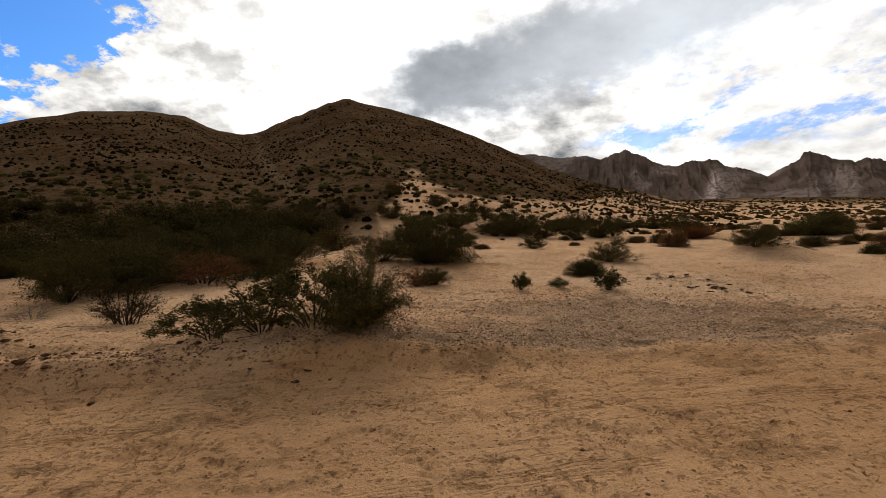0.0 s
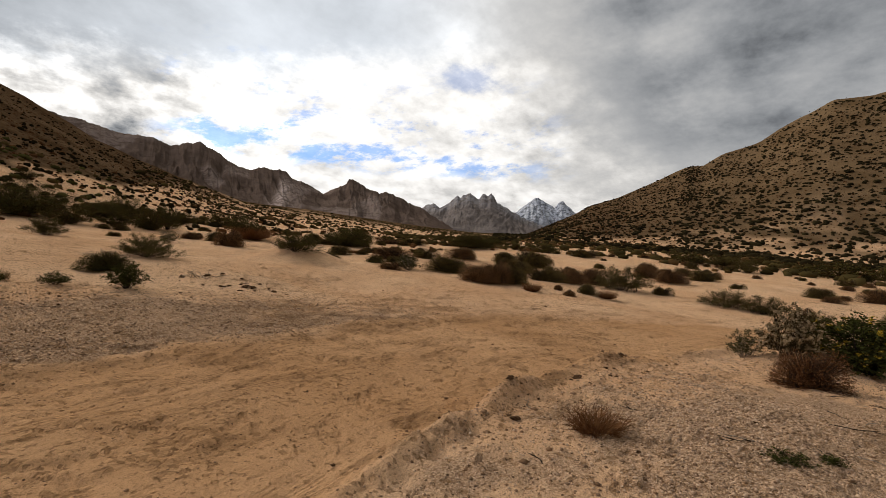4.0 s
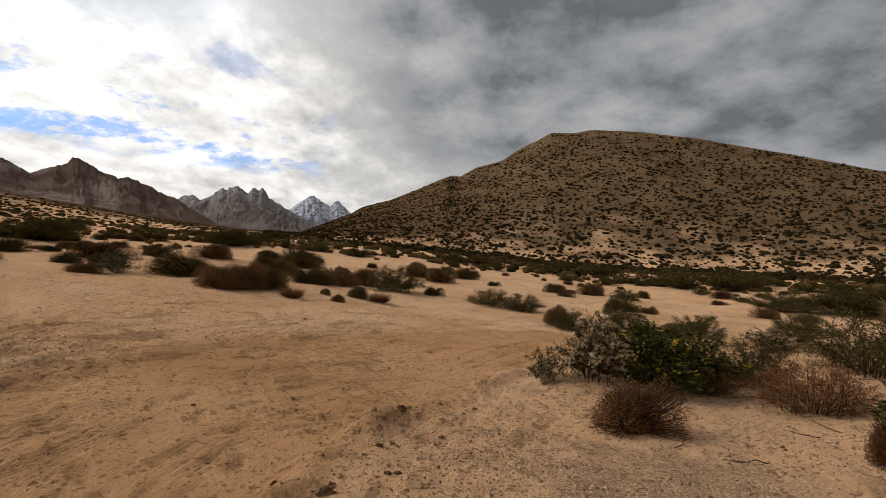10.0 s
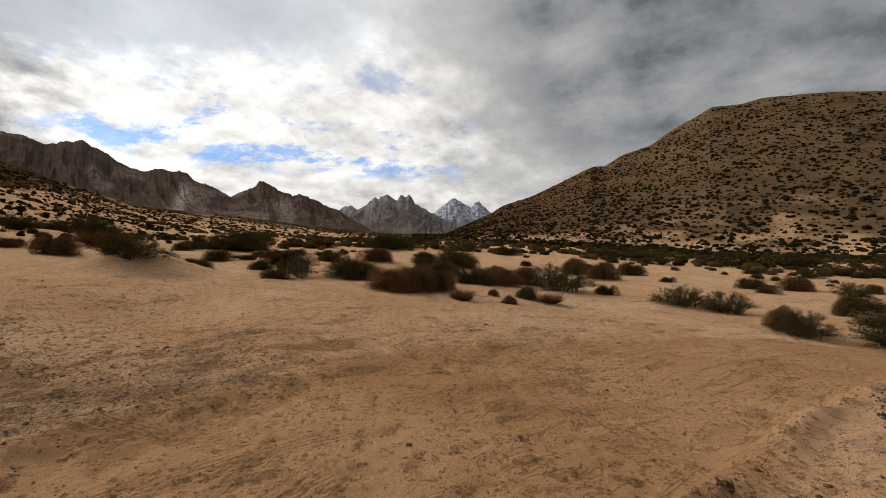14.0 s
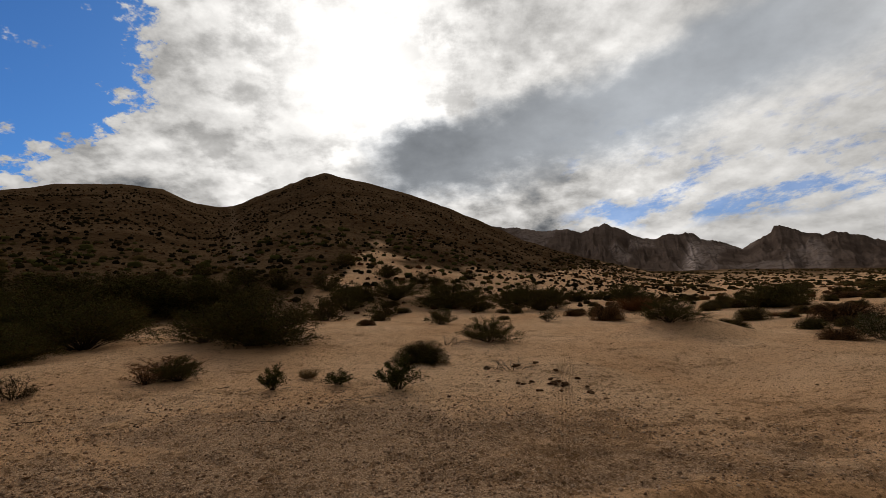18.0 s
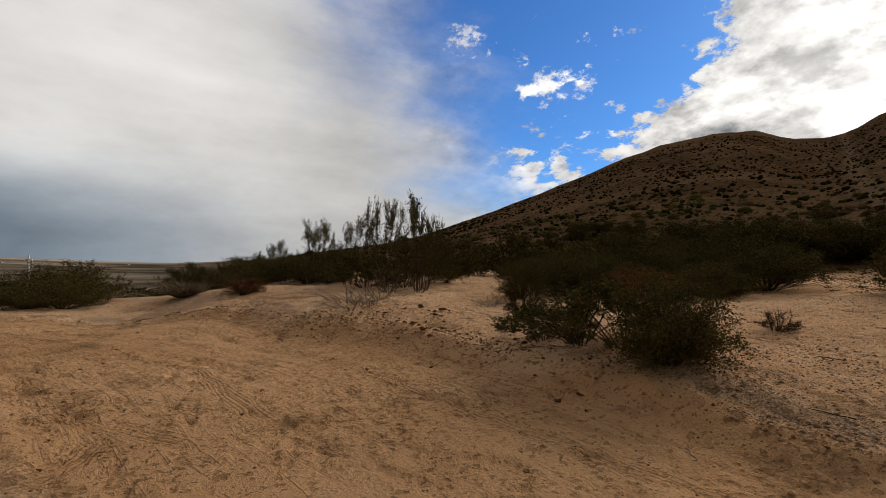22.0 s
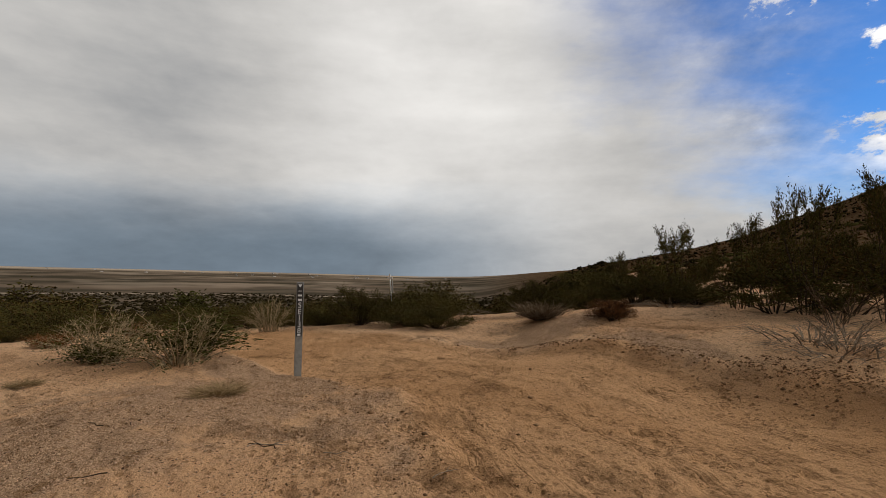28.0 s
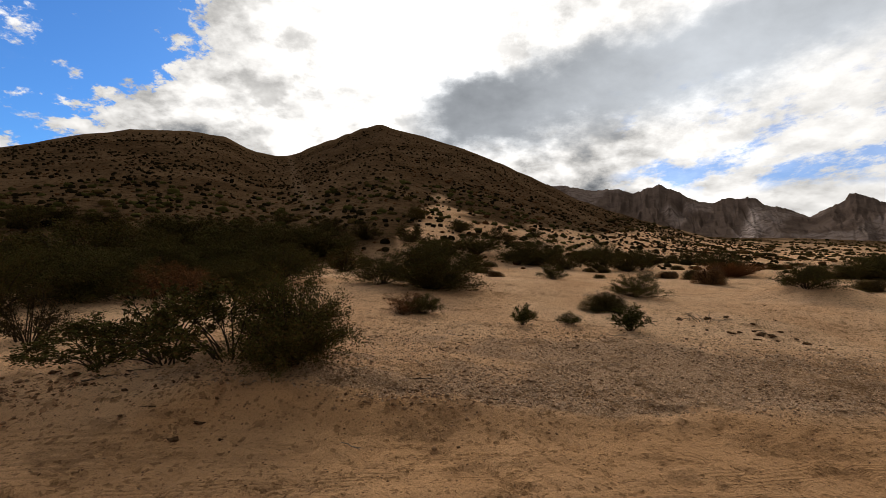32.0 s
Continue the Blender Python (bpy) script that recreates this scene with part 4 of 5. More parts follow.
def dome_meshes(name, seed, count, foliage, leaf=0.06):
    """A low rounded shrub: a dense uneven cushion of short leafy twigs."""
    rng = np.random.default_rng(seed)
    heap, wood = Heap(), Heap()
    lobes = [(rng.normal(size=2) * 0.15, rng.uniform(0.26, 0.38), rng.uniform(0.8, 1.15)) for _ in range(6)]
    for off, wide, tall in lobes:
        n = count // 6
        way = unit(rng.normal(size=(n, 3)) + np.array([0, 0, 0.35]))
        way[:, 2] = np.abs(way[:, 2])
        depth = rng.uniform(0.45, 1.04, size=(n, 1)) ** 0.6
        at = way * depth * np.array([wide, wide, tall * 0.9]) + np.array([*off, 0.0])
        blades(heap, at, unit(way + rng.normal(size=(n, 3)) * 1.0), leaf * rng.uniform(0.6, 1.4, n), leaf * 0.36, rng)
        inner = way[: n // 14]
        for w in inner:
            end = w * np.array([wide, wide, tall * 0.9]) + np.array([*off, 0])
            tube(wood, np.array([[off[0] * 0.5, off[1] * 0.5, -0.03], end * 0.55 + np.array([0, 0, 0.03]), end * 1.03]), (0.009, 0.006, 0.002))
    return [("branchwork", wood.mesh(name + "_twigs", BARK["dark"])), ("foliage", heap.mesh(name + "_leaves", LEAF[foliage]))]


def kinds():
    """Mesh sets of each kind of plant, in a few shapes each."""
    made = {}
    made["creosote"] = [shrub_meshes("creosote", 10 + k, 44, 13, 32, 0.027, 0.45, 1.25, 0.008, 0.026, "creosote", "dark", base=0.05, tip_only=0.5, low=0.14, arch=0.04) for k in range(3)]
    made["creosote_dense"] = [shrub_meshes("creosote_dense", 16 + k, 74, 13, 36, 0.026, 0.45, 1.25, 0.007, 0.028, "creosote", "dark", base=0.07, tip_only=0.3, low=0.26, arch=0.06) for k in range(2)]
    made["creosote_far"] = [shrub_meshes("creosote_far", 20 + k, 30, 8, 16, 0.055, 0.5, 1.2, 0.010, 0.04, "far_olive", "dark", base=0.10, tip_only=0.1, low=0.35) for k in range(3)]
    made["thicket"] = [shrub_meshes("thicket", 30 + k, 14, 16, 34, 0.027, 0.42, 1.3, 0.008, 0.013, "creosote", "dark", tip_only=1.0, base=0.16) for k in range(2)]
    made["openbush"] = [shrub_meshes("openbush", 37 + k, 20, 10, 26, 0.040, 0.5, 1.35, 0.009, 0.020, "creosote", "dark", tip_only=1.05, base=0.12, low=0.45, arch=0.08) for k in range(2)]
    made["barebush"] = [shrub_meshes("barebush", 34 + k, 15, 10, 0, 0.02, 0.4, 1.2, 0.0065, 0.01, "creosote", "weathered", tip_only=0.4, base=0.10, low=0.25) for k in range(3)]
    made["herb"] = [shrub_meshes("herb", 40 + k, 26, 9, 9, 0.075, 0.42, 1.0, 0.008, 0.02, "green", "dark") for k in range(2)]
    made["greyherb"] = [shrub_meshes("greyherb", 45 + k, 26, 9, 10, 0.06, 0.4, 1.0, 0.008, 0.025, "grey_green", "pale") for k in range(2)]
    made["herbred"] = [shrub_meshes("herbred", 48, 26, 8, 7, 0.06, 0.3, 1.0, 0.009, 0.02, "rust", "dark")]
    made["flower"] = [shrub_meshes("flower", 50 + k, 44, 12, 16, 0.045, 0.55, 1.05, 0.008, 0.022, "green", "dark", flowers=0.22, arch=0.2, low=0.2) for k in range(2)]
    made["yellowtwig"] = [shrub_meshes("yellowtwig", 60, 84, 12, 15, 0.026, 0.28, 1.1, 0.007, 0.009, "twig_green", "dark", tip_only=0.3, arch=0.05, base=0.3, flowers=0.05, petal="fuzz", low=0.2)]
    made["fluff"] = [shrub_meshes("fluff", 62, 52, 10, 14, 0.04, 0.35, 1.05, 0.006, 0.016, "olive", "dark", tip_only=0.25, base=0.28, flowers=0.5, petal="fuzz", low=0.25)]
    made["olivebush"] = [shrub_meshes("olivebush", 66 + k, 62, 11, 15, 0.036, 0.36, 1.05, 0.006, 0.018, "olive_green", "dark", tip_only=0.2, base=0.28, low=0.3) for k in range(2)]
    made["rustbush"] = [shrub_meshes("rustbush", 68 + k, 80, 11, 12, 0.055, 0.13, 1.1, 0.005, 0.02, "rust", "dark", tip_only=0.2, base=0.3, low=0.25) for k in range(2)]
    made["russet"] = [dome_meshes("russet", 64 + k, 11000, "russet", 0.036) for k in range(2)]
    made["drybush"] = [shrub_meshes("drybush", 65, 26, 13, 11, 0.035, 0.45, 1.05, 0.010, 0.02, "olive", "dark", low=0.3, base=0.2)]
    made["strawbush"] = [shrub_meshes("strawbush", 70 + k, 46, 12, 3, 0.04, 0.4, 1.25, 0.010, 0.025, "green", "straw", tip_only=0.5, base=0.2, low=0.25) for k in range(2)]
    made["twigs"] = [shrub_meshes("twigs", 75 + k, 26, 10, 0, 0.03, 0.4, 1.25, 0.011, 0.02, "olive", "pale", arch=0.35, tip_only=0.5, low=0.6, base=0.3) for k in range(2)]
    made["dome"] = [dome_meshes("dome", 80 + k, 15000, "dome_olive", 0.034) for k in range(3)]
    made["dome_brown"] = [dome_meshes("dome_brown", 85 + k, 15000, "dome_brown", 0.034) for k in range(3)]
    made["mat"] = [dome_meshes("mat", 90, 10000, "creosote", 0.04)]
    made["tuft_red"] = [tuft_meshes("tuft_red", 95 + k, 420, "rust") for k in range(2)]
    made["tuft_straw"] = [tuft_meshes("tuft_straw", 97 + k, 420, "straw") for k in range(2)]
    made["tuft_grey"] = [tuft_meshes("tuft_grey", 99, 420, "ash")]
    return made


KINDS = kinds()
WORDS = {
    "creosote": ("creosote_bush", "dark olive creosote bush with thin upright stems on sand", "bush"),
    "creosote_dense": ("creosote_bush", "large dense dark green creosote bush rooted in the sand bank", "bush"),
    "creosote_far": ("creosote_bush", "distant dark creosote bush on the sandy fan", "bush"),
    "thicket": ("tall_creosote_bush", "tall creosote bush with feathery tips above bare dark stems", "bush"),
    "herb": ("leafy_shrub", "small bright green leafy shrub on pale sand", "shrub"),
    "greyherb": ("grey_shrub", "grey-green leafy shrub growing beside the road bank", "shrub"),
    "herbred": ("reddish_shrub", "dark reddish-brown rounded shrub on a sand bank", "shrub"),
    "flower": ("flowering_bush", "green bush with small yellow flowers beside the dirt road", "bush"),
    "yellowtwig": ("twiggy_bush", "dense twiggy yellow-green bush with pale fluffy heads on gravelly sand", "bush"),
    "fluff": ("seedhead_bush", "bush covered with fluffy off-white seed heads beside the road", "bush"),
    "olivebush": ("olive_bush", "dense olive-green twiggy bush with dry tips on sand", "bush"),
    "rustbush": ("rusty_bush", "fine-stemmed rust-brown dry bush among green shrubs", "bush"),
    "russet": ("russet_shrub", "dense rounded russet-brown dry shrub on sand", "shrub"),
    "drybush": ("dry_bush", "half-dead bush with bleached branches and few leaves", "bush"),
    "strawbush": ("straw_bush", "straw-coloured branching bush with green base beside the post", "bush"),
    "openbush": ("sprawling_creosote_bush", "sprawling dark creosote bush with open twiggy branches on sand", "bush"),
    "barebush": ("dead_bush", "leafless dead bush of weathered brown stems on sand", "dead shrub"),
    "twigs": ("dead_branches", "bleached dead branches lying in a tangle on sand", "dead shrub"),
    "dome": ("rounded_shrub", "low rounded olive-brown desert shrub on sand", "shrub"),
    "dome_brown": ("brown_shrub", "low rounded dry brown shrub on sand", "shrub"),
    "mat": ("mat_plant", "flat dark green cushion plant hugging the sand", "plant"),
    "tuft_red": ("rusty_tuft", "dry rust-brown tuft of fine stalks", "dry plant"),
    "tuft_straw": ("straw_tuft", "pale straw-coloured clump of dry stalks", "dry plant"),
    "tuft_grey": ("grey_tuft", "ashen grey clump of dry stalks", "dry plant"),
}
planted = {}


def plant(kind, x, y, wide, tall, label="", group=""):
    """A plant at a place of the plan, with its width and height in metres."""
    n = planted.get(kind, 0)
    planted[kind] = n + 1
    name, words, category = WORDS[kind]
    root = new(name)
    for part_name, mesh in KINDS[kind][n % len(KINDS[kind])]:
        piece = new(part_name, mesh)
        piece.parent = root
        if part_name == "bloom":
            tagged(piece, kind="stuff")
    root.location = (x, y, float(height(x, y)) - 0.02)
    root.rotation_euler = (0, 0, (n * 2.399 + x) % 6.283)
    root.scale = (wide, wide, tall)
    tagged(root, label or words, category, group)
    return root


# ---- plants, one by one ----
plant("twigs", -4.84, 3.68, 1.15, 0.22)
plant("twigs", -5.4, 3.75, 1.30, 0.28)
plant("creosote", -16.31, 3.16, 2.66, 1.22)
plant("creosote", -11.30, 3.98, 1.91, 0.90)
plant("russet", -8.61, 2.25, 0.78, 0.37)
plant("twigs", 5.95, -0.61, 0.22, 0.16)
plant("creosote_dense", -0.15, 5.03, 0.82, 0.80)
plant("openbush", -0.62, 5.05, 1.00, 0.78)
plant("openbush", -1.13, 4.97, 1.05, 0.68)
plant("openbush", -1.62, 4.93, 0.85, 0.48)
plant("drybush", -3.05, 5.67, 0.82, 0.63)
plant("twigs", -4.42, 5.93, 0.54, 0.20)
plant("creosote_dense", 0.2, 11.69, 1.93, 1.17)
plant("herbred", 0.16, 8.87, 1.07, 0.29)
plant("creosote", -1.0, 12.12, 1.47, 0.82)
plant("rustbush", -3.82, 8.77, 1.43, 0.66)
plant("creosote", -13.39, 17.99, 4.14, 2.34)
plant("tuft_red", -5.75, 7.82, 0.49, 0.36)
plant("creosote", -3.63, 12.3, 2.11, 1.05)
plant("dome_brown", -6.57, 27.37, 1.50, 0.57)
plant("creosote", -20.1, 17.93, 2.55, 1.70)
plant("creosote", -5.36, 13.39, 1.51, 1.00)
plant("creosote", -4.39, 14.26, 1.63, 1.11)
plant("creosote_dense", -5.89, 14.46, 2.40, 1.43)
plant("creosote", -12.95, 20.83, 2.10, 1.86)
plant("creosote_dense", -16.12, 27.43, 5.93, 2.34)
plant("creosote_dense", -12.7, 29.18, 5.68, 2.34)
plant("creosote_dense", -9.13, 29.77, 4.47, 2.24)
plant("creosote", -1.66, 29.4, 2.47, 1.65)
plant("dome", -5.23, 13.35, 0.92, 0.30)
plant("herbred", 0.13, 8.42, 0.63, 0.25)
plant("creosote", 0.46, 8.58, 0.53, 0.36)
plant("herb", 1.89, 7.95, 0.36, 0.31)
plant("tuft_straw", 2.06, 8.76, 0.25, 0.16)
plant("herb", 2.57, 8.27, 0.37, 0.21)
plant("herb", 3.32, 7.99, 0.60, 0.38)
plant("drybush", -0.82, 7.68, 0.49, 0.29)
plant("mat", 3.57, 9.98, 0.93, 0.36)
plant("twigs", 3.89, 12.03, 0.79, 0.21)
plant("creosote", 4.79, 12.5, 1.11, 0.58)
plant("twigs", 4.78, 9.14, 0.75, 0.17)
plant("creosote", 3.74, 18.27, 0.93, 0.60)
plant("creosote_dense", 4.36, 30.79, 3.93, 1.79)
plant("creosote", 0.74, 32.91, 3.49, 1.56)
plant("creosote", 9.45, 34.49, 2.38, 1.73)
plant("creosote", 10.13, 28.58, 1.27, 1.41)
plant("creosote", 13.39, 26.29, 1.83, 1.37)
plant("dome_brown", 10.27, 21.0, 1.24, 0.76)
plant("tuft_red", 13.31, 25.3, 2.18, 0.93)
plant("creosote", 9.12, 13.5, 1.25, 0.72)
plant("greyherb", 8.05, 21.5, 0.87, 0.54)
plant("dome_brown", 9.84, 24.2, 0.96, 0.39)
plant("dome", 21.69, 36.31, 1.51, 0.44)
plant("mat", 16.79, 25.13, 1.34, 0.43)
plant("creosote_dense", 19.87, 25.44, 2.86, 1.34)
plant("dome_brown", 15.11, 15.65, 1.67, 0.59)
plant("mat", 13.24, 14.68, 0.87, 0.31)
plant("greyherb", 12.74, 12.32, 0.87, 0.53)
plant("tuft_red", 15.81, 19.39, 0.69, 0.22)
plant("creosote", 21.79, 27.7, 2.97, 1.31)
plant("creosote", 51.22, 65.27, 3.25, 1.18)
plant("dome_brown", 30.03, 32.8, 2.41, 0.52)
plant("dome", 32.45, 32.32, 2.30, 0.66)
plant("dome", 20.88, 19.39, 1.49, 0.67)
plant("dome", 13.93, 11.36, 1.89, 0.60)
plant("dome_brown", 12.73, 9.09, 1.11, 0.58)
plant("dome_brown", 24.02, 19.07, 1.88, 0.80)
plant("dome_brown", 13.23, 8.81, 1.08, 0.73)
plant("dome", 13.82, 8.56, 1.20, 0.57)
plant("tuft_red", 13.19, 7.39, 0.56, 0.36)
plant("creosote_dense", 37.05, 28.63, 4.05, 1.52)
plant("creosote", 56.49, 40.10, 3.65, 1.46)
plant("dome", 18.11, 11.01, 1.15, 0.58)
plant("dome", 26.08, 17.33, 2.00, 0.67)
plant("dome", 25.26, 14.84, 2.89, 1.03)
plant("dome", 16.58, 8.88, 1.38, 0.58)
plant("dome_brown", 18.44, 8.9, 1.29, 0.66)
plant("dome_brown", 14.68, 7.34, 0.35, 0.20)
plant("dome_brown", 13.95, 6.61, 0.41, 0.23)
plant("dome", 15.66, 6.81, 0.77, 0.36)
plant("tuft_red", 15.99, 6.33, 0.65, 0.39)
plant("dome_brown", 20.19, 8.69, 1.19, 0.78)
plant("olivebush", 19.08, 7.06, 2.06, 0.99)
plant("dome_brown", 29.09, 9.58, 1.82, 0.96)
plant("dome_brown", 28.12, 7.79, 1.74, 0.78)
plant("dome_brown", 39.54, 10.27, 1.12, 0.59)
plant("dome", 31.99, 7.16, 1.61, 0.73)
plant("creosote", 45.41, 25.06, 2.47, 1.12)
plant("dome", 43.57, 20.23, 2.31, 0.89)
plant("olivebush", 18.45, 3.48, 1.44, 0.64)
plant("olivebush", 18.16, 2.42, 1.27, 0.62)
plant("dome", 28.11, 1.62, 1.29, 0.51)
plant("dome_brown", 33.35, -0.35, 1.67, 0.76)
plant("dome", 22.33, -0.67, 1.45, 0.70)
plant("creosote", 27.98, -1.64, 1.17, 0.70)
plant("dome", 23.52, -1.38, 0.77, 0.32)
plant("dome", 34.44, -3.48, 0.89, 0.50)
plant("dome_brown", 23.18, -2.0, 0.70, 0.32)
plant("creosote", 39.15, -7.95, 1.04, 0.65)
plant("dome_brown", 36.82, -8.59, 1.30, 0.60)
plant("mat", 35.0, -9.11, 0.76, 0.33)
plant("creosote", 16.08, -2.0, 1.05, 0.80)
plant("dome_brown", 16.95, -1.61, 0.85, 0.41)
plant("olivebush", 15.92, 1.07, 1.07, 0.58)
plant("olivebush", 16.08, -0.4, 1.50, 0.66)
plant("fluff", 8.1, 0.89, 0.65, 0.60)
plant("greyherb", 7.97, 1.33, 0.40, 0.38)
plant("flower", 8.82, 0.23, 1.37, 0.77)
plant("russet", 7.11, 0.66, 0.61, 0.43)
plant("rustbush", 8.96, -0.27, 0.81, 0.45)
plant("olivebush", 9.63, -0.95, 0.91, 0.63)
plant("fluff", 15.67, -3.43, 1.02, 0.55)
plant("rustbush", 7.85, -0.77, 0.84, 0.49)
plant("creosote", 17.82, -4.9, 1.26, 0.87)
plant("olivebush", 13.18, -3.96, 1.98, 1.16)
plant("dome", 14.81, -5.51, 1.11, 0.67)
plant("flower", 6.36, -0.85, 0.87, 0.50)
plant("russet", 6.56, -0.59, 0.32, 0.32)
plant("tuft_straw", 27.79, -13.23, 2.29, 1.35)
plant("creosote", 29.92, -9.29, 3.21, 1.10)
plant("creosote", 29.54, -11.38, 3.24, 1.24)
plant("creosote", 61.97, -17.89, 6.00, 1.64)
plant("creosote", 32.55, -15.98, 2.13, 1.67)
plant("olivebush", 10.1, -3.67, 1.18, 0.65)
plant("strawbush", 10.86, -4.37, 0.91, 0.81)
plant("creosote", 30.78, -13.04, 4.03, 1.61)
plant("creosote", 58.61, -17.06, 3.95, 1.91)
plant("herb", 30.04, -14.36, 1.21, 1.36)
plant("greyherb", 12.42, 11.76, 0.96, 0.51)
plant("dome_brown", 16.7, 1.4, 0.72, 0.53)
plant("fluff", 18.91, -0.53, 0.97, 0.39)
plant("strawbush", -5.56, -5.42, 1.26, 0.85)
plant("strawbush", -5.36, -4.02, 1.60, 0.80)
plant("herb", -5.87, -4.07, 1.54, 0.62)
plant("herb", -5.5, -5.36, 0.84, 0.38)
plant("strawbush", -10.37, -5.55, 1.09, 0.96)
plant("creosote", -23.85, -29.57, 5.62, 2.17)
plant("tuft_red", -6.85, -7.74, 0.70, 0.35)
plant("tuft_straw", -3.62, -2.21, 0.53, 0.13)
plant("tuft_straw", -4.01, -4.83, 0.37, 0.09)
plant("creosote", -11.18, -3.46, 1.68, 1.09)
plant("creosote", -13.21, -2.0, 2.27, 1.27)
plant("creosote", -21.68, -9.29, 2.03, 1.35)
plant("dome_brown", -8.69, -7.64, 0.80, 0.37)
plant("tuft_grey", -9.54, 1.02, 1.08, 0.50)
plant("herbred", -8.24, 2.18, 0.75, 0.39)
plant("twigs", -14.23, -1.18, 1.71, 0.39)
plant("creosote", -12.7, 3.57, 2.34, 0.78)
plant("creosote", -10.7, 4.46, 1.34, 0.56)
plant("twigs", -5.06, 3.91, 0.89, 0.28)
plant("openbush", -9.15, 5.09, 1.53, 0.65)
plant("thicket", -6.96, 5.68, 1.08, 2.2)
plant("thicket", -7.96, 5.13, 1.17, 2.21)
plant("thicket", -9.14, 4.66, 1.18, 1.77)
plant("thicket", -11.28, 4.26, 1.33, 1.95)
plant("thicket", -13.6, 3.2, 1.20, 1.51)
plant("thicket", -8.1, 6.45, 0.75, 1.76)
plant("openbush", -7.75, 5.6, 1.60, 0.95)
plant("barebush", -6.62, 5.55, 0.90, 0.95)
plant("barebush", -7.05, 5.0, 1.50, 0.75)
plant("barebush", -5.95, 4.45, 1.25, 0.42)
plant("openbush", -8.28, 4.82, 1.70, 0.80)
plant("creosote", -17.15, 3.12, 2.98, 1.23)
plant("twigs", -10.37, 3.91, 1.57, 0.29)
plant("creosote", -4.69, 6.76, 0.90, 0.79)
plant("creosote", -7.9, 6.75, 0.90, 0.60)
plant("dome", 34.81, 43.1, 1.95, 0.75)
plant("creosote_far", 42.44, 33.47, 3.61, 1.75)
plant("creosote_far", 48.77, 31.23, 2.57, 1.03)
plant("creosote_far", 60.14, 53.81, 3.00, 1.23)
plant("creosote_far", 47.4, 26.96, 3.27, 1.21)
plant("creosote_far", 56.25, 13.88, 4.21, 1.08)
plant("creosote_far", 57.7, 11.0, 4.22, 1.15)
plant("creosote_far", 57.57, 1.68, 5.67, 1.65)
plant("creosote_far", 61.38, -2.89, 5.37, 1.59)
plant("creosote_far", 54.11, -5.45, 3.41, 1.34)
plant("creosote_far", 52.53, -7.71, 3.22, 1.27)
plant("creosote_far", 48.96, -8.94, 3.98, 1.94)
plant("creosote_far", 50.5, -13.13, 4.29, 2.28)
plant("creosote_far", 20.9, 47.16, 3.48, 1.52)
plant("creosote_far", -47.52, -57.18, 11.60, 5.46)
plant("herb", -39.78, -30.36, 4.84, 3.34)
plant("creosote_far", -32.87, -40.31, 6.17, 2.94)
plant("creosote_far", -42.98, -47.03, 6.70, 3.41)
plant("yellowtwig", 4.36, -0.49, 0.84, 0.49)
plant("herb", 4.36, 0.55, 0.22, 0.07)
plant("herb", 4.51, 0.39, 0.14, 0.06)
plant("tuft_red", 4.13, 1.46, 0.36, 0.2)
plant("twigs", 4.76, 0.13, 0.22, 0.03)
plant("creosote_far", -29.58, -36.64, 4.84, 2.64)

# ---- marker post ----


def box_mesh(name, size, mat, bevel=0.0, at=(0, 0, 0)):
    bm = bmesh.new()
    bmesh.ops.create_cube(bm, size=1.0, matrix=Matrix.Translation(at) @ Matrix.Diagonal((*size, 1)))
    if bevel:
        bmesh.ops.bevel(bm, geom=bm.edges[:], offset=bevel, segments=2, affect="EDGES")
    mesh = bpy.data.meshes.new(name)
    bm.to_mesh(mesh)
    bm.free()
    mesh.materials.append(mat)
    return mesh


def part(name, mesh, parent, label=""):
    ob = new(name, mesh)
    ob.parent = parent
    return tagged(ob, label) if label else ob


def plain_material(name, color, rough=0.6, wear=0.12):
    mat, tree, bsdf = node_material(name)
    tone = fbm(tree, position(tree), 22.0, 6.0, 0.65)
    plug(tree, mixed(tree, tone.ramp(0.4, 0.7), color, tuple(max(c * (1 - wear * 3), 0.004) + wear * 0.08 for c in color)), bsdf.inputs["Base Color"])
    bsdf.inputs["Roughness"].default_value = rough
    return mat


GREY_FIBRE = plain_material("grey_fibreglass", (0.26, 0.25, 0.23))
BLACK_DECAL = plain_material("black_decal", (0.02, 0.02, 0.02), 0.45, 0.05)
PALE_WALL = plain_material("pale_wall", (0.40, 0.36, 0.31), 0.8, 0.08)
WHITE_INK = plain_material("white_ink", (0.72, 0.72, 0.70), 0.5, 0.05)
POST_AT = (-5.12, -2.16)


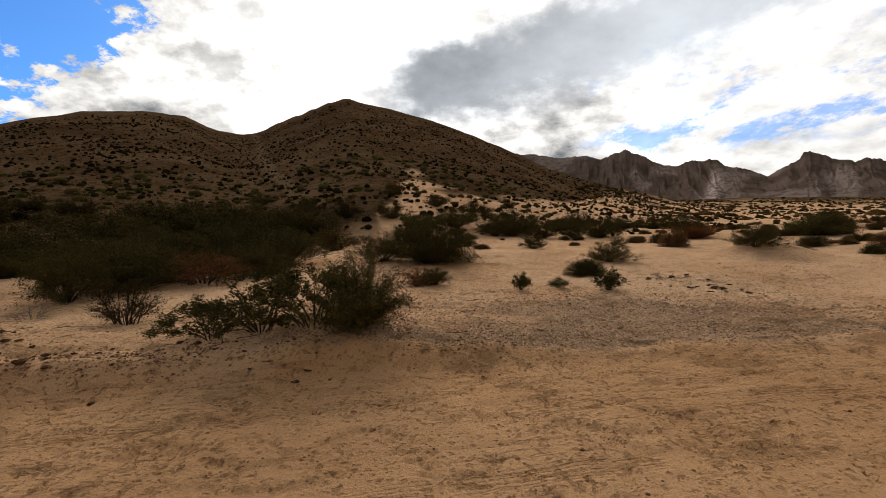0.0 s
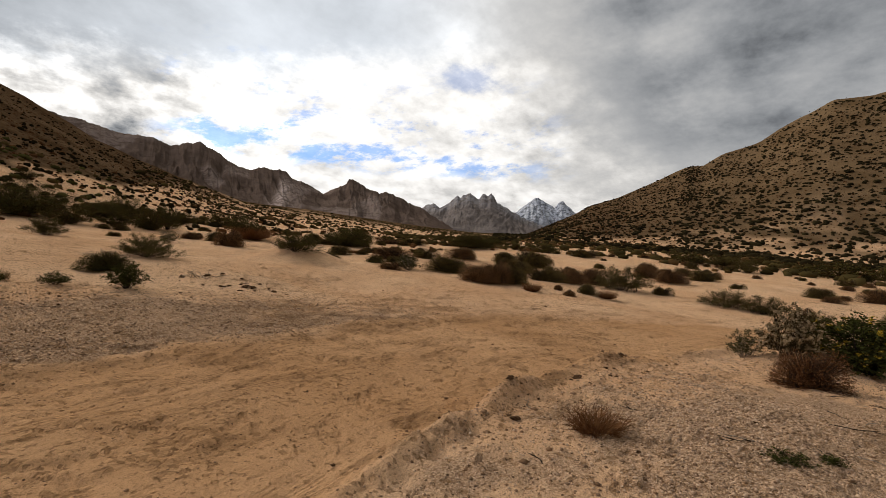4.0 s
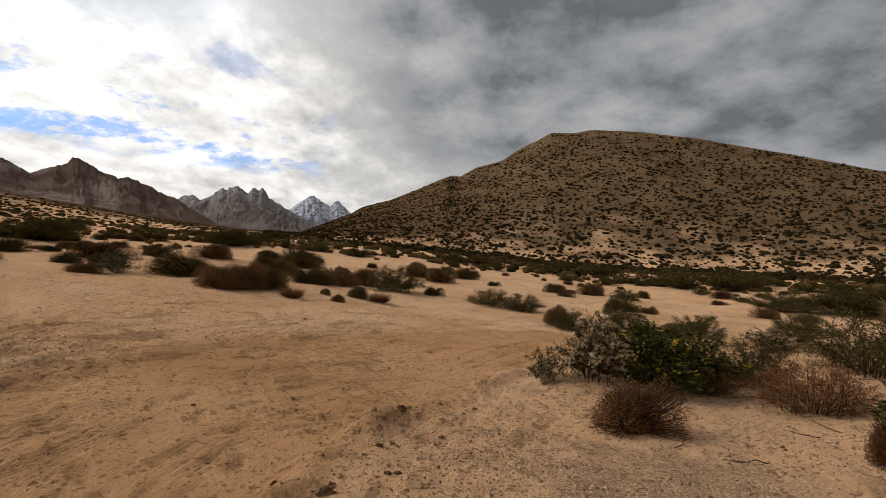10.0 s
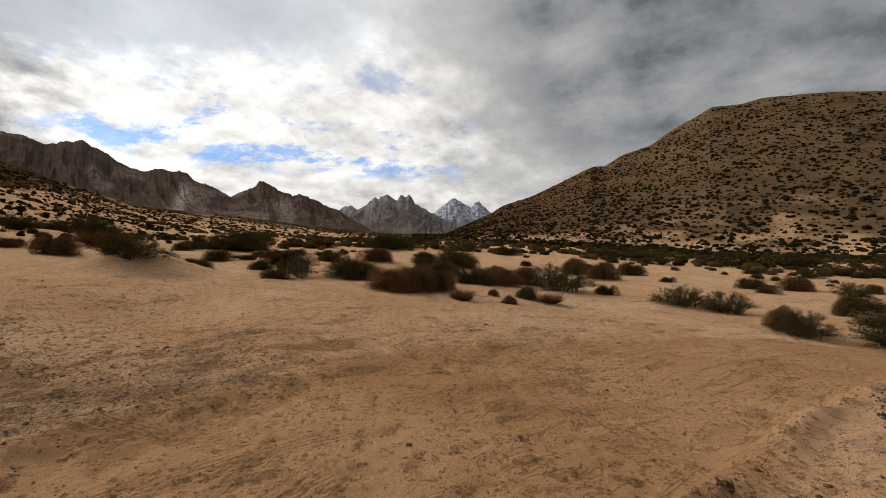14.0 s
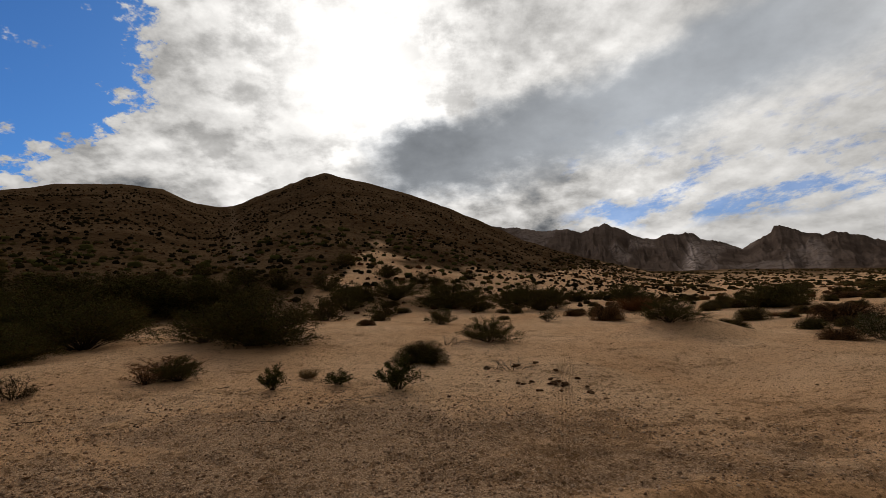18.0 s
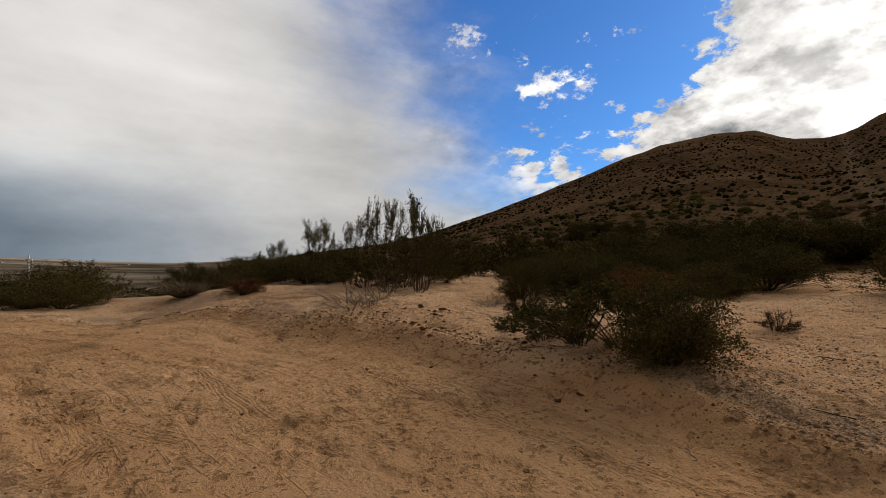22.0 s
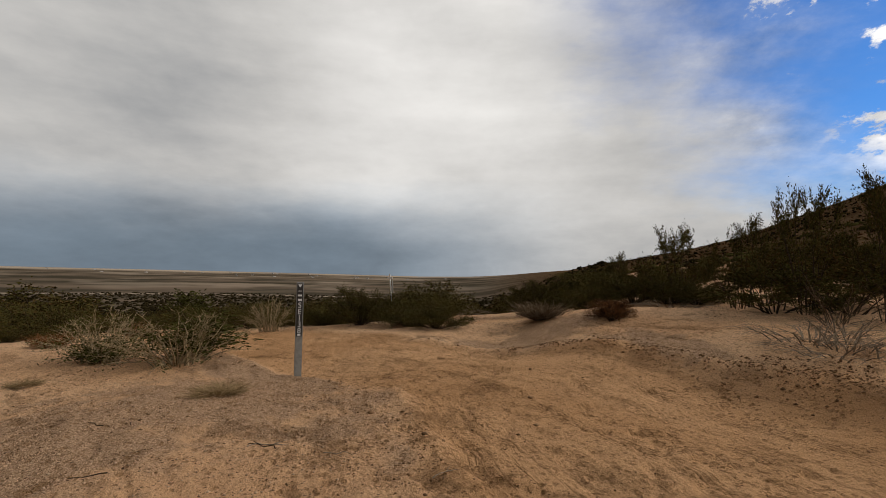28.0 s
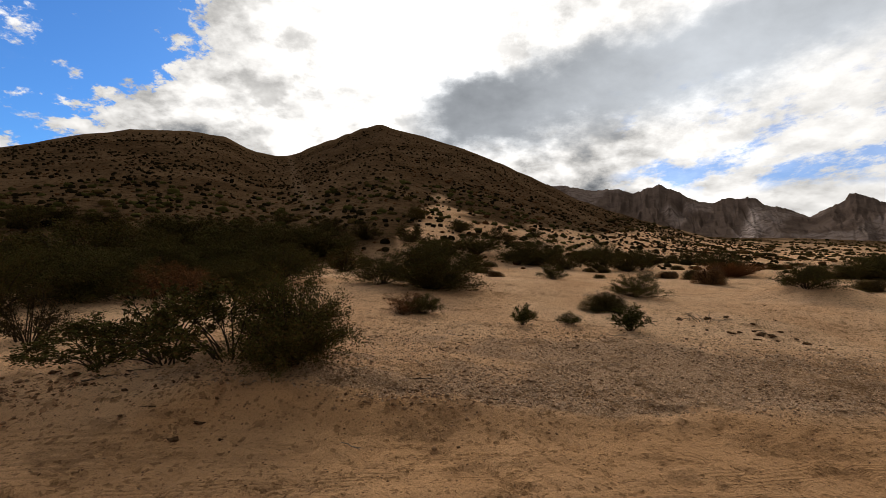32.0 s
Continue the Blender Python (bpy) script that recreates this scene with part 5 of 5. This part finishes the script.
def marker_post():
    root = new("marker_post")
    tall, wide, deep = 1.17, 0.088, 0.012
    part("blade", box_mesh("post_blade", (wide, deep, tall + 0.1), GREY_FIBRE, 0.004, (0, 0, tall / 2 - 0.05)), root)
    for side in (-1, 1):
        part("edge_rib", box_mesh("post_rib", (0.010, 0.016, tall + 0.1), GREY_FIBRE, 0.003, (side * (wide / 2 - 0.004), 0.004, tall / 2 - 0.05)), root)
    decal = part("decal", box_mesh("post_decal", (wide - 0.018, 0.003, 0.66), BLACK_DECAL, 0.0, (0, -deep / 2 - 0.002, tall - 0.345)), root, "black strip decal with white route letters")
    z = tall - 0.045

    def glyph(body, size, height_at):
        curve = bpy.data.curves.new("glyph", "FONT")
        curve.body, curve.size, curve.align_x, curve.align_y, curve.extrude = body, size, "CENTER", "CENTER", 0.001
        curve.materials.append(WHITE_INK)
        ob = new("letter", curve)
        ob.parent = decal
        ob.location, ob.rotation_euler = (0, -deep / 2 - 0.0045, height_at), (radians(90), 0, 0)

    bm = bmesh.new()
    corners = [(-0.024, 0.018), (0.024, 0.018), (0.0, -0.022)]
    face = bm.faces.new([bm.verts.new((x, -deep / 2 - 0.0042, z + y)) for x, y in corners])
    face.normal_update()
    mesh = bpy.data.meshes.new("post_arrow")
    bm.to_mesh(mesh)
    bm.free()
    mesh.materials.append(WHITE_INK)
    part("arrow", mesh, decal)
    for k, (w, h) in enumerate(((0.046, 0.008), (0.05, 0.022), (0.046, 0.026))):
        part("symbol_bar", box_mesh("post_bar", (w, 0.002, h), WHITE_INK, 0.0, (0, -deep / 2 - 0.0042, z - 0.065 - 0.055 * k)), decal)
    for k, letter in enumerate("SE138"):
        glyph(letter, 0.095, z - 0.245 - 0.079 * k)
    part("symbol_bar", box_mesh("post_bar", (0.04, 0.002, 0.022), WHITE_INK, 0.0, (0, -deep / 2 - 0.0042, z - 0.61)), decal)
    x, y = POST_AT
    root.location = (x, y, float(height(x, y)))
    root.rotation_euler = (radians(0.8), radians(0.8), math.atan2(0.6 - y, 0.6 - x) + radians(90))
    tagged(root, "slim grey trail marker post with black lettered decal", "post")


marker_post()


def far_sign():
    root = new("distant_pole")
    x, y = -39.2, -10.2
    z = float(height(x, y))
    part("pole", box_mesh("pole_shaft", (0.08, 0.08, 4.9), WHITE_INK, 0.01, (0, 0, 2.1)), root)
    part("crosspiece", box_mesh("pole_cross", (0.5, 0.07, 0.16), WHITE_INK, 0.01, (0, 0, 4.2)), root)
    part("brace", box_mesh("pole_brace", (0.06, 0.06, 1.2), GREY_FIBRE, 0.0, (0.2, 0, 3.5)), root)
    root.location = (x, y, z)
    root.rotation_euler = (radians(3), radians(-3), radians(70))
    tagged(root, "thin white pole with a crosspiece rising behind distant bushes", "pole")


far_sign()

# ---- scattered growth ----
TAKEN = [(o.location.x, o.location.y) for o in scene.objects if o.parent is None and o.type == "EMPTY"]


def clear_of_road(x, y, gap=1.35):
    side, _ = road_place(np.array([x]), np.array([y]))
    return abs(float(side[0])) > gap


def scatter(kind, count, az, r, wide, flat, seed, group, keep=0.7):
    """Plants strewn over a sector of the plan."""
    rng = np.random.default_rng(seed)
    done = tries = 0
    while done < count and tries < count * 12:
        tries += 1
        a, d = radians(rng.uniform(*az)), math.sqrt(rng.uniform(r[0] ** 2, r[1] ** 2))
        x, y = CX - d * math.sin(a), CY + d * math.cos(a)
        w = rng.uniform(*wide)
        if not clear_of_road(x, y) or any((x - p) ** 2 + (y - q) ** 2 < (keep * w) ** 2 for p, q in TAKEN):
            continue
        TAKEN.append((x, y))
        plant(kind, round(x, 2), round(y, 2), w, w * rng.uniform(*flat), group=group)
        done += 1


scatter("creosote_far", 44, (58, 104), (15, 46), (1.4, 2.6), (0.5, 0.75), 301, "creosote thicket by the wash")
scatter("creosote_far", 110, (90, 144), (20, 85), (1.6, 3.0), (0.45, 0.65), 309, "creosote scrub towards the valley")
scatter("creosote", 16, (82, 114), (10.5, 22), (1.1, 2.0), (0.5, 0.7), 311, "creosote bushes along the road")
scatter("creosote_dense", 15, (27, 62), (9.5, 17), (1.2, 2.1), (0.5, 0.65), 312, "creosote bushes behind the bank")
scatter("creosote", 34, (98, 146), (12, 30), (1.2, 2.1), (0.45, 0.6), 313, "creosote scrub beyond the marker post")
scatter("creosote_far", 34, (8, 60), (17, 50), (1.6, 2.8), (0.45, 0.7), 302, "creosote thicket by the hill")
scatter("creosote_far", 40, (-126, -72), (44, 85), (1.4, 2.8), (0.4, 0.6), 303, "creosote row below the mesa")
scatter("creosote_far", 22, (-22, 8), (26, 55), (1.2, 2.4), (0.45, 0.65), 304, "creosote bushes on the fan")
scatter("dome", 60, (-125, -40), (17, 60), (0.5, 1.3), (0.35, 0.55), 305, "rounded shrubs on the fan")
scatter("dome_brown", 50, (-125, -40), (15, 60), (0.4, 1.1), (0.35, 0.55), 306, "brown shrubs on the fan")
scatter("dome", 34, (-42, 4), (16, 60), (0.4, 1.2), (0.3, 0.5), 307, "rounded shrubs on the fan")
scatter("dome_brown", 26, (-42, 4), (14, 60), (0.4, 0.9), (0.3, 0.5), 308, "brown shrubs on the fan")


def small_growth(name, label, count, az, r, wide, seed, foliage, power=2.0, thin=0.0, flat=0.55, spiky=5, edge=0.95):
    """Far shrubs too many to count: ragged clumps on the slopes, as one mesh."""
    rng = np.random.default_rng(seed)
    a = np.radians(rng.uniform(*az, count))
    d = rng.uniform(r[0] ** power, r[1] ** power, count) ** (1 / power)
    x, y = CX - d * np.sin(a), CY + d * np.cos(a)
    patch = fractal(x / 11, y / 11, 3, seed)
    keep = patch > rng.uniform(-0.6, 0.35, count) * (1 - thin) - 0.1 * thin
    keep &= d < edge * np.interp(np.degrees(a), [s[0] for s in RIDGE], [s[1] for s in RIDGE])
    x, y, d = x[keep], y[keep], d[keep]
    z = height(x, y, False)
    w = rng.uniform(*wide, len(x)) * (0.7 + 0.6 * rng.uniform(0, 1, len(x)) ** 3)
    heap = Heap()
    n, sides = len(x), 7
    turn = (np.arange(sides) / sides * 2 * np.pi)[None] + rng.uniform(0, 6, (n, 1))
    rings = []
    for up, out in ((-0.06, 0.40), (0.16, 0.52), (0.34, 0.36)):
        far = out * rng.uniform(0.72, 1.18, (n, sides)) * w[:, None]
        rings.append(np.stack([x[:, None] + np.cos(turn) * far, y[:, None] + np.sin(turn) * far, z[:, None] + (up * flat * 1.7 + rng.normal(size=(n, sides)) * 0.05) * w[:, None]], -1))
    top = np.stack([x, y, z + 0.42 * flat * 1.7 * w], -1)[:, None]
    verts = np.concatenate([*rings, top], 1)
    k = np.arange(sides)
    j = (k + 1) % sides
    quads = [np.stack([k + o, j + o, j + o + sides, k + o + sides], -1) for o in (0, sides)]
    cap = np.stack([k + 2 * sides, j + 2 * sides, np.full(sides, 3 * sides), np.full(sides, 3 * sides)], -1)
    tris = np.concatenate([q[:, [0, 1, 2]] for q in quads] + [q[:, [0, 2, 3]] for q in quads] + [cap[:, :3]])
    heap.add(verts.reshape(-1, 3), (tris[None] + np.arange(n)[:, None, None] * (3 * sides + 1)).reshape(-1, 3))
    for _ in range(spiky):
        way = unit(rng.normal(size=(n, 3)) + np.array([0, 0, 0.6]))
        way[:, 2] = np.abs(way[:, 2])
        root = np.stack([x, y, z], -1) + way * (w * 0.25)[:, None]
        flat_way = way * np.array([1, 1, flat * 1.6])
        side = unit(np.cross(flat_way, rng.normal(size=(n, 3))))
        heap.add(np.stack([root, root + flat_way * (w * 0.42)[:, None], root + flat_way * (w * 0.2)[:, None] + side * (w * 0.12)[:, None]], 1).reshape(-1, 3), np.arange(n * 3).reshape(-1, 3))
    ob = new(name, heap.mesh(name, LEAF[foliage]))
    return tagged(ob, label, "shrubs", kind="stuff")


small_growth("hillside_shrubs", "countless small dark shrubs dotting the brown hillside", 18500, (-30, 97), (30, 230), (0.3, 0.8), 401, "scrub", flat=0.75, spiky=3)
small_growth("hillside_tufts", "tiny dry tufts between the shrubs of the hillside", 28000, (-30, 97), (26, 225), (0.18, 0.42), 408, "brown", spiky=0)
small_growth("hill_foot_shrubs", "dense dark shrubs at the foot of the hill", 900, (-12, 80), (42, 80), (0.6, 1.2), 402, "creosote", spiky=9)
small_growth("mesa_shrubs", "large dark shrubs dotting the flank of the mesa", 20000, (-126, -75), (100, 525), (1.0, 2.5), 403, "scrub", flat=0.62, spiky=2, thin=-1.2, edge=0.985)
small_growth("mesa_foot_shrubs", "dark shrubs on the lower left flank of the mesa", 5200, (-76, -54), (100, 525), (1.0, 2.3), 411, "scrub", flat=0.62, spiky=2, thin=-0.8, edge=0.985)
small_growth("rim_shrubs", "small dark shrubs along the rim of the mesa", 3000, (-126, -54), (395, 520), (0.7, 1.2), 410, "scrub", flat=0.55, spiky=0, edge=1.0)
small_growth("mesa_tufts", "small dry shrubs between the larger ones on the mesa", 22000, (-126, -56), (95, 525), (0.5, 1.0), 407, "brown", spiky=0, flat=0.7, thin=-1.0)
small_growth("apron_shrubs", "dense low shrubs over the apron below the mesa", 4600, (-126, -42), (48, 170), (0.6, 1.5), 404, "olive")
small_growth("bench_shrubs", "scattered brown shrubs on the bench below the mountains", 5500, (-62, -14), (110, 430), (0.8, 2.0), 409, "olive", spiky=2)
small_growth("plain_shrubs", "dark creosote scrub covering the valley plain", 10000, (80, 146), (60, 700), (1.6, 3.2), 405, "scrub", 1.6, thin=-0.6)
small_growth("fan_shrubs", "small dry plants sprinkled over the sandy fan", 1100, (-60, 10), (26, 130), (0.35, 0.8), 406, "brown")


def stones(name, label, count, r, size, seed, mat, near_edge):
    """Loose pebbles and clods as one mesh."""
    rng = np.random.default_rng(seed)
    a = np.radians(rng.uniform(-126, 146, count))
    d = rng.uniform(r[0] ** 1.4, r[1] ** 1.4, count) ** (1 / 1.4)
    x, y = CX - d * np.sin(a), CY + d * np.cos(a)
    side, _ = road_place(x, y)
    chance = 0.07 + np.exp(-(((np.abs(side) - 1.2) / 0.3) ** 2)) * np.where((side > 0) & (x > 1), 0.15, 0.8) if near_edge else np.where(np.abs(side) < 1.0, 0.03, 0.4)
    keep = rng.uniform(0, 1, count) < chance * np.clip(0.6 + 1.6 * fractal(x, y, 3, seed), 0.05, 1)
    x, y = x[keep], y[keep]
    n = len(x)
    s = rng.uniform(*size, n) * (0.5 + rng.uniform(0, 1, n) ** 4 * 1.6)
    z = height(x, y) + s * 0.12
    shape = np.array([(1, 0, 0), (0, 1, 0), (-1, 0, 0), (0, -1, 0), (0.1, 0.1, 0.62), (0, 0, -0.6)], float)
    verts = shape[None] * s[:, None, None] * rng.uniform(0.6, 1.25, (n, 6, 3))
    turn = rng.uniform(0, 6.28, n)
    c, q = np.cos(turn)[:, None], np.sin(turn)[:, None]
    verts = np.stack([verts[..., 0] * c - verts[..., 1] * q, verts[..., 0] * q + verts[..., 1] * c, verts[..., 2]], -1)
    verts = verts + np.stack([x, y, z], -1)[:, None]
    faces = np.array([(0, 1, 4), (1, 2, 4), (2, 3, 4), (3, 0, 4), (1, 0, 5), (2, 1, 5), (3, 2, 5), (0, 3, 5)])
    heap = Heap()
    heap.add(verts.reshape(-1, 3), (faces[None] + np.arange(n)[:, None, None] * 6).reshape(-1, 3))
    return tagged(new(name, heap.mesh(name, mat)), label, "stones", kind="stuff")


def gravel_bed(name, label, count, spot, spread, size, seed):
    """Loose gravel gathered on one bed, as one mesh."""
    rng = np.random.default_rng(seed)
    x, y = spot[0] + rng.normal(size=count) * spread[0], spot[1] + rng.normal(size=count) * spread[1]
    side, _ = road_place(x, y)
    keep = (np.abs(side) > 1.05) & (rng.uniform(0, 1, count) < 0.5 + 1.2 * fractal(x * 1.3, y * 1.3, 3, seed))
    x, y = x[keep], y[keep]
    n = len(x)
    s = rng.uniform(*size, n) * (0.5 + rng.uniform(0, 1, n) ** 3 * 1.3)
    z = height(x, y) + s * 0.15
    shape = np.array([(1, 0, 0), (0, 1, 0), (-1, 0, 0), (0, -1, 0), (0.1, 0.1, 0.7), (0, 0, -0.6)], float)
    turn = rng.uniform(0, 6.28, n)
    verts = shape[None] * s[:, None, None] * rng.uniform(0.6, 1.25, (n, 6, 3))
    c, q = np.cos(turn)[:, None], np.sin(turn)[:, None]
    verts = np.stack([verts[..., 0] * c - verts[..., 1] * q, verts[..., 0] * q + verts[..., 1] * c, verts[..., 2]], -1) + np.stack([x, y, z], -1)[:, None]
    faces = np.array([(0, 1, 4), (1, 2, 4), (2, 3, 4), (3, 0, 4), (1, 0, 5), (2, 1, 5), (3, 2, 5), (0, 3, 5)])
    heap = Heap()
    heap.add(verts.reshape(-1, 3), (faces[None] + np.arange(n)[:, None, None] * 6).reshape(-1, 3))
    return tagged(new(name, heap.mesh(name, GRAVEL)), label, "gravel", kind="stuff")


def edge_gravel(name, label, count, span, seed):
    """A ribbon of gravel thrown up along the road's bank."""
    rng = np.random.default_rng(seed)
    x, y = rng.uniform(span[0], span[1], count), rng.uniform(span[2], span[3], count)
    side, _ = road_place(x, y)
    keep = rng.uniform(0, 1, count) < np.exp(-(((side - 1.12) / 0.13) ** 2)) * np.clip(0.5 + 1.5 * fractal(x * 1.1, y * 1.1, 3, seed), 0.05, 1)
    x, y = x[keep], y[keep]
    n = len(x)
    s = rng.uniform(0.006, 0.018, n) * (0.5 + rng.uniform(0, 1, n) ** 3 * 1.3)
    shape = np.array([(1, 0, 0), (0, 1, 0), (-1, 0, 0), (0, -1, 0), (0.1, 0.1, 0.7), (0, 0, -0.6)], float)
    verts = shape[None] * s[:, None, None] * rng.uniform(0.5, 1.3, (n, 6, 3)) + np.stack([x, y, height(x, y) + s * 0.15], -1)[:, None]
    faces = np.array([(0, 1, 4), (1, 2, 4), (2, 3, 4), (3, 0, 4), (1, 0, 5), (2, 1, 5), (3, 2, 5), (0, 3, 5)])
    heap = Heap()
    heap.add(verts.reshape(-1, 3), (faces[None] + np.arange(n)[:, None, None] * 6).reshape(-1, 3))
    return tagged(new(name, heap.mesh(name, PEBBLE)), label, "gravel", kind="stuff")


def pebble_material():
    mat, tree, bsdf = node_material("pebble")
    island = N(tree, tree.nodes.new("ShaderNodeNewGeometry").outputs["Random Per Island"])
    plug(tree, mixed(tree, island, (0.12, 0.066, 0.034), (0.40, 0.235, 0.125)), bsdf.inputs["Base Color"])
    bsdf.inputs["Specular IOR Level"].default_value = 0.0
    bsdf.inputs["Roughness"].default_value = 0.9
    return mat


PEBBLE = pebble_material()
GRAVEL = PEBBLE.copy()
GRAVEL.name = "gravel_stone"
for node in GRAVEL.node_tree.nodes:
    if node.bl_idname == "ShaderNodeMix":
        node.inputs[6].default_value, node.inputs[7].default_value = (0.17, 0.095, 0.05, 1), (0.62, 0.42, 0.26, 1)
gravel_bed("roadside_gravel", "coarse reddish gravel on the sand beside the road", 26000, (3.0, 6.3), (2.6, 0.85), (0.005, 0.013), 511)
gravel_bed("road_edge_gravel", "coarse brown gravel along the uphill road edge", 16000, (1.5, 5.1), (1.6, 0.35), (0.005, 0.013), 515)
gravel_bed("gravel_shoulder", "fine pale gravel covering the low road shoulder", 46000, (5.3, 0.85), (1.6, 0.85), (0.0035, 0.010), 512)
edge_gravel("bank_gravel", "ribbon of brown gravel thrown up along the road bank", 90000, (-7.5, 1.5, 0.0, 6.0), 514)
gravel_bed("gravel_patch", "fine gravel on the flat beside the marker post", 20000, (-3.0, -1.9), (2.0, 1.2), (0.003, 0.008), 513)
stones("pebbles", "loose gravel and pebbles strewn over sand", 80000, (0.9, 13), (0.003, 0.010), 501, PEBBLE, False)
stones("clods", "crumbled dirt clods and stones along the road edges", 16000, (1.2, 14), (0.006, 0.020), 502, PEBBLE, True)


def clods(count, centre, spread, size, seed, group):
    """Single crumbled lumps of dark crusted soil on the bank."""
    rng = np.random.default_rng(seed)
    shapes = []
    for k in range(4):
        bm = bmesh.new()
        bmesh.ops.create_icosphere(bm, subdivisions=2, radius=0.5)
        for v in bm.verts:
            v.co *= 0.75 + 0.8 * noise.noise(v.co * 3.1 + Vector((k * 9.0, seed, 0))) + 0.5 * noise.noise(v.co * 8.0 + Vector((k * 5.0, 0, seed)))
            v.co.z *= 0.6
        mesh = bpy.data.meshes.new("dirt_clod")
        bm.to_mesh(mesh)
        bm.free()
        mesh.materials.append(CRUST)
        shapes.append(mesh)
    for n in range(count):
        x, y = centre[0] + rng.normal() * spread[0], centre[1] + rng.normal() * spread[1]
        s = rng.uniform(*size) * (0.6 + 0.8 * rng.uniform() ** 3)
        ob = new("dirt_clod", shapes[n % 4])
        ob.location = (x, y, float(height(x, y)) + 0.10 * s)
        ob.rotation_euler, ob.scale = (0, 0, rng.uniform(0, 6.28)), (s * rng.uniform(0.8, 1.5), s, s * rng.uniform(0.6, 1.0))
        tagged(ob, "dark crumbly lump of crusted soil on the sand bank", "clod", group)


def crust_material():
    mat, tree, bsdf = node_material("soil_crust")
    here = position(tree)
    tone = fbm(tree, here, 30.0, 6.0, 0.7)
    plug(tree, mixed(tree, tone.ramp(0.35, 0.65), (0.050, 0.026, 0.013), (0.17, 0.095, 0.048)), bsdf.inputs["Base Color"])
    bsdf.inputs["Roughness"].default_value = 0.95
    bsdf.inputs["Specular IOR Level"].default_value = 0.0
    bumped(tree, bsdf, tone, 0.02)
    return mat


CRUST = crust_material()
clods(60, (-3.3, 4.25), (0.75, 0.32), (0.03, 0.10), 601, "clods on the road bank")
clods(20, (-1.4, 4.55), (0.8, 0.2), (0.03, 0.07), 602, "clods under the bush")
clods(26, (4.9, 8.6), (0.5, 0.35), (0.05, 0.14), 603, "clods on the sand mound")
clods(26, (5.4, 2.2), (1.2, 0.16), (0.03, 0.075), 604, "clods along the road edge")
clods(8, (-1.4, 0.9), (0.45, 0.28), (0.02, 0.045), 605, "clods along the road edge")
clods(12, (4.4, 0.7), (0.8, 0.6), (0.02, 0.05), 606, "stones on the gravel")
clods(16, (3.0, 7.4), (1.6, 0.6), (0.03, 0.07), 607, "stones on the gravel")



def sticks(count, centre, spread, size, seed, group):
    """Single bleached sticks lying on the sand."""
    rng = np.random.default_rng(seed)
    for n in range(count):
        heap = Heap()
        long = rng.uniform(*size)
        u = np.linspace(0, 1, 6)[:, None]
        way = np.array([1.0, 0, 0])
        path = way * long * (u - 0.5) + rng.normal(size=(6, 3)) * np.array([0.0, 0.06, 0.02]) * long
        path[:, 2] = np.abs(path[:, 2]) + 0.003
        tube(heap, path, 0.0045 * (1.2 - 0.7 * u[:, 0]) * (0.6 + long))
        if rng.uniform() < 0.6:
            fork = path[3] + np.linspace(0, 1, 3)[:, None] * np.array([0.35, rng.uniform(-0.3, 0.3), 0.03]) * long
            tube(heap, fork, [0.004, 0.003, 0.001])
        x, y = centre[0] + rng.normal() * spread[0], centre[1] + rng.normal() * spread[1]
        ob = new("stick", heap.mesh("stick", BARK["dark" if n % 3 else "pale"]))
        ob.location, ob.rotation_euler = (x, y, float(height(x, y))), (0, 0, rng.uniform(0, 6.28))
        tagged(ob, "thin dry forked stick lying on the sand", "stick", group)


sticks(16, (4.8, 1.0), (0.9, 0.7), (0.10, 0.34), 801, "sticks on the gravel shoulder")
sticks(12, (6.3, -0.3), (0.7, 0.5), (0.15, 0.5), 802, "sticks by the flowering bushes")
sticks(16, (2.4, 7.6), (1.8, 1.0), (0.12, 0.5), 803, "sticks on the sand by the bushes")
sticks(12, (-3.4, 4.9), (1.2, 0.35), (0.12, 0.4), 804, "sticks on the bank")
sticks(7, (-0.6, 4.75), (0.9, 0.2), (0.10, 0.3), 805, "sticks under the large bush")
sticks(8, (-2.4, -1.2), (0.9, 0.7), (0.08, 0.3), 806, "sticks beside the post")

# the valley floor's few buildings
for k in range(26):
    rng = np.random.default_rng(700 + k)
    a, d = radians(rng.uniform(98, 143)), rng.uniform(2300, 3900)
    x, y = CX - d * math.sin(a), CY + d * math.cos(a)
    house = new("distant_building")
    w, l, h = rng.uniform(8, 20), rng.uniform(7, 14), rng.uniform(3, 5)
    part("wall_block", box_mesh("far_walls", (w, l, h), PALE_WALL, 0.0, (0, 0, h / 2 - 1)), house)
    part("roof", box_mesh("far_roof", (w + 1, l + 1, 1.0), GREY_FIBRE, 0.0, (0, 0, h - 0.4)), house)
    house.location, house.rotation_euler = (x, y, float(height(x, y))), (0, 0, rng.uniform(0, 3))
    tagged(house, "small pale building far off on the valley floor", "building", "buildings in the valley")
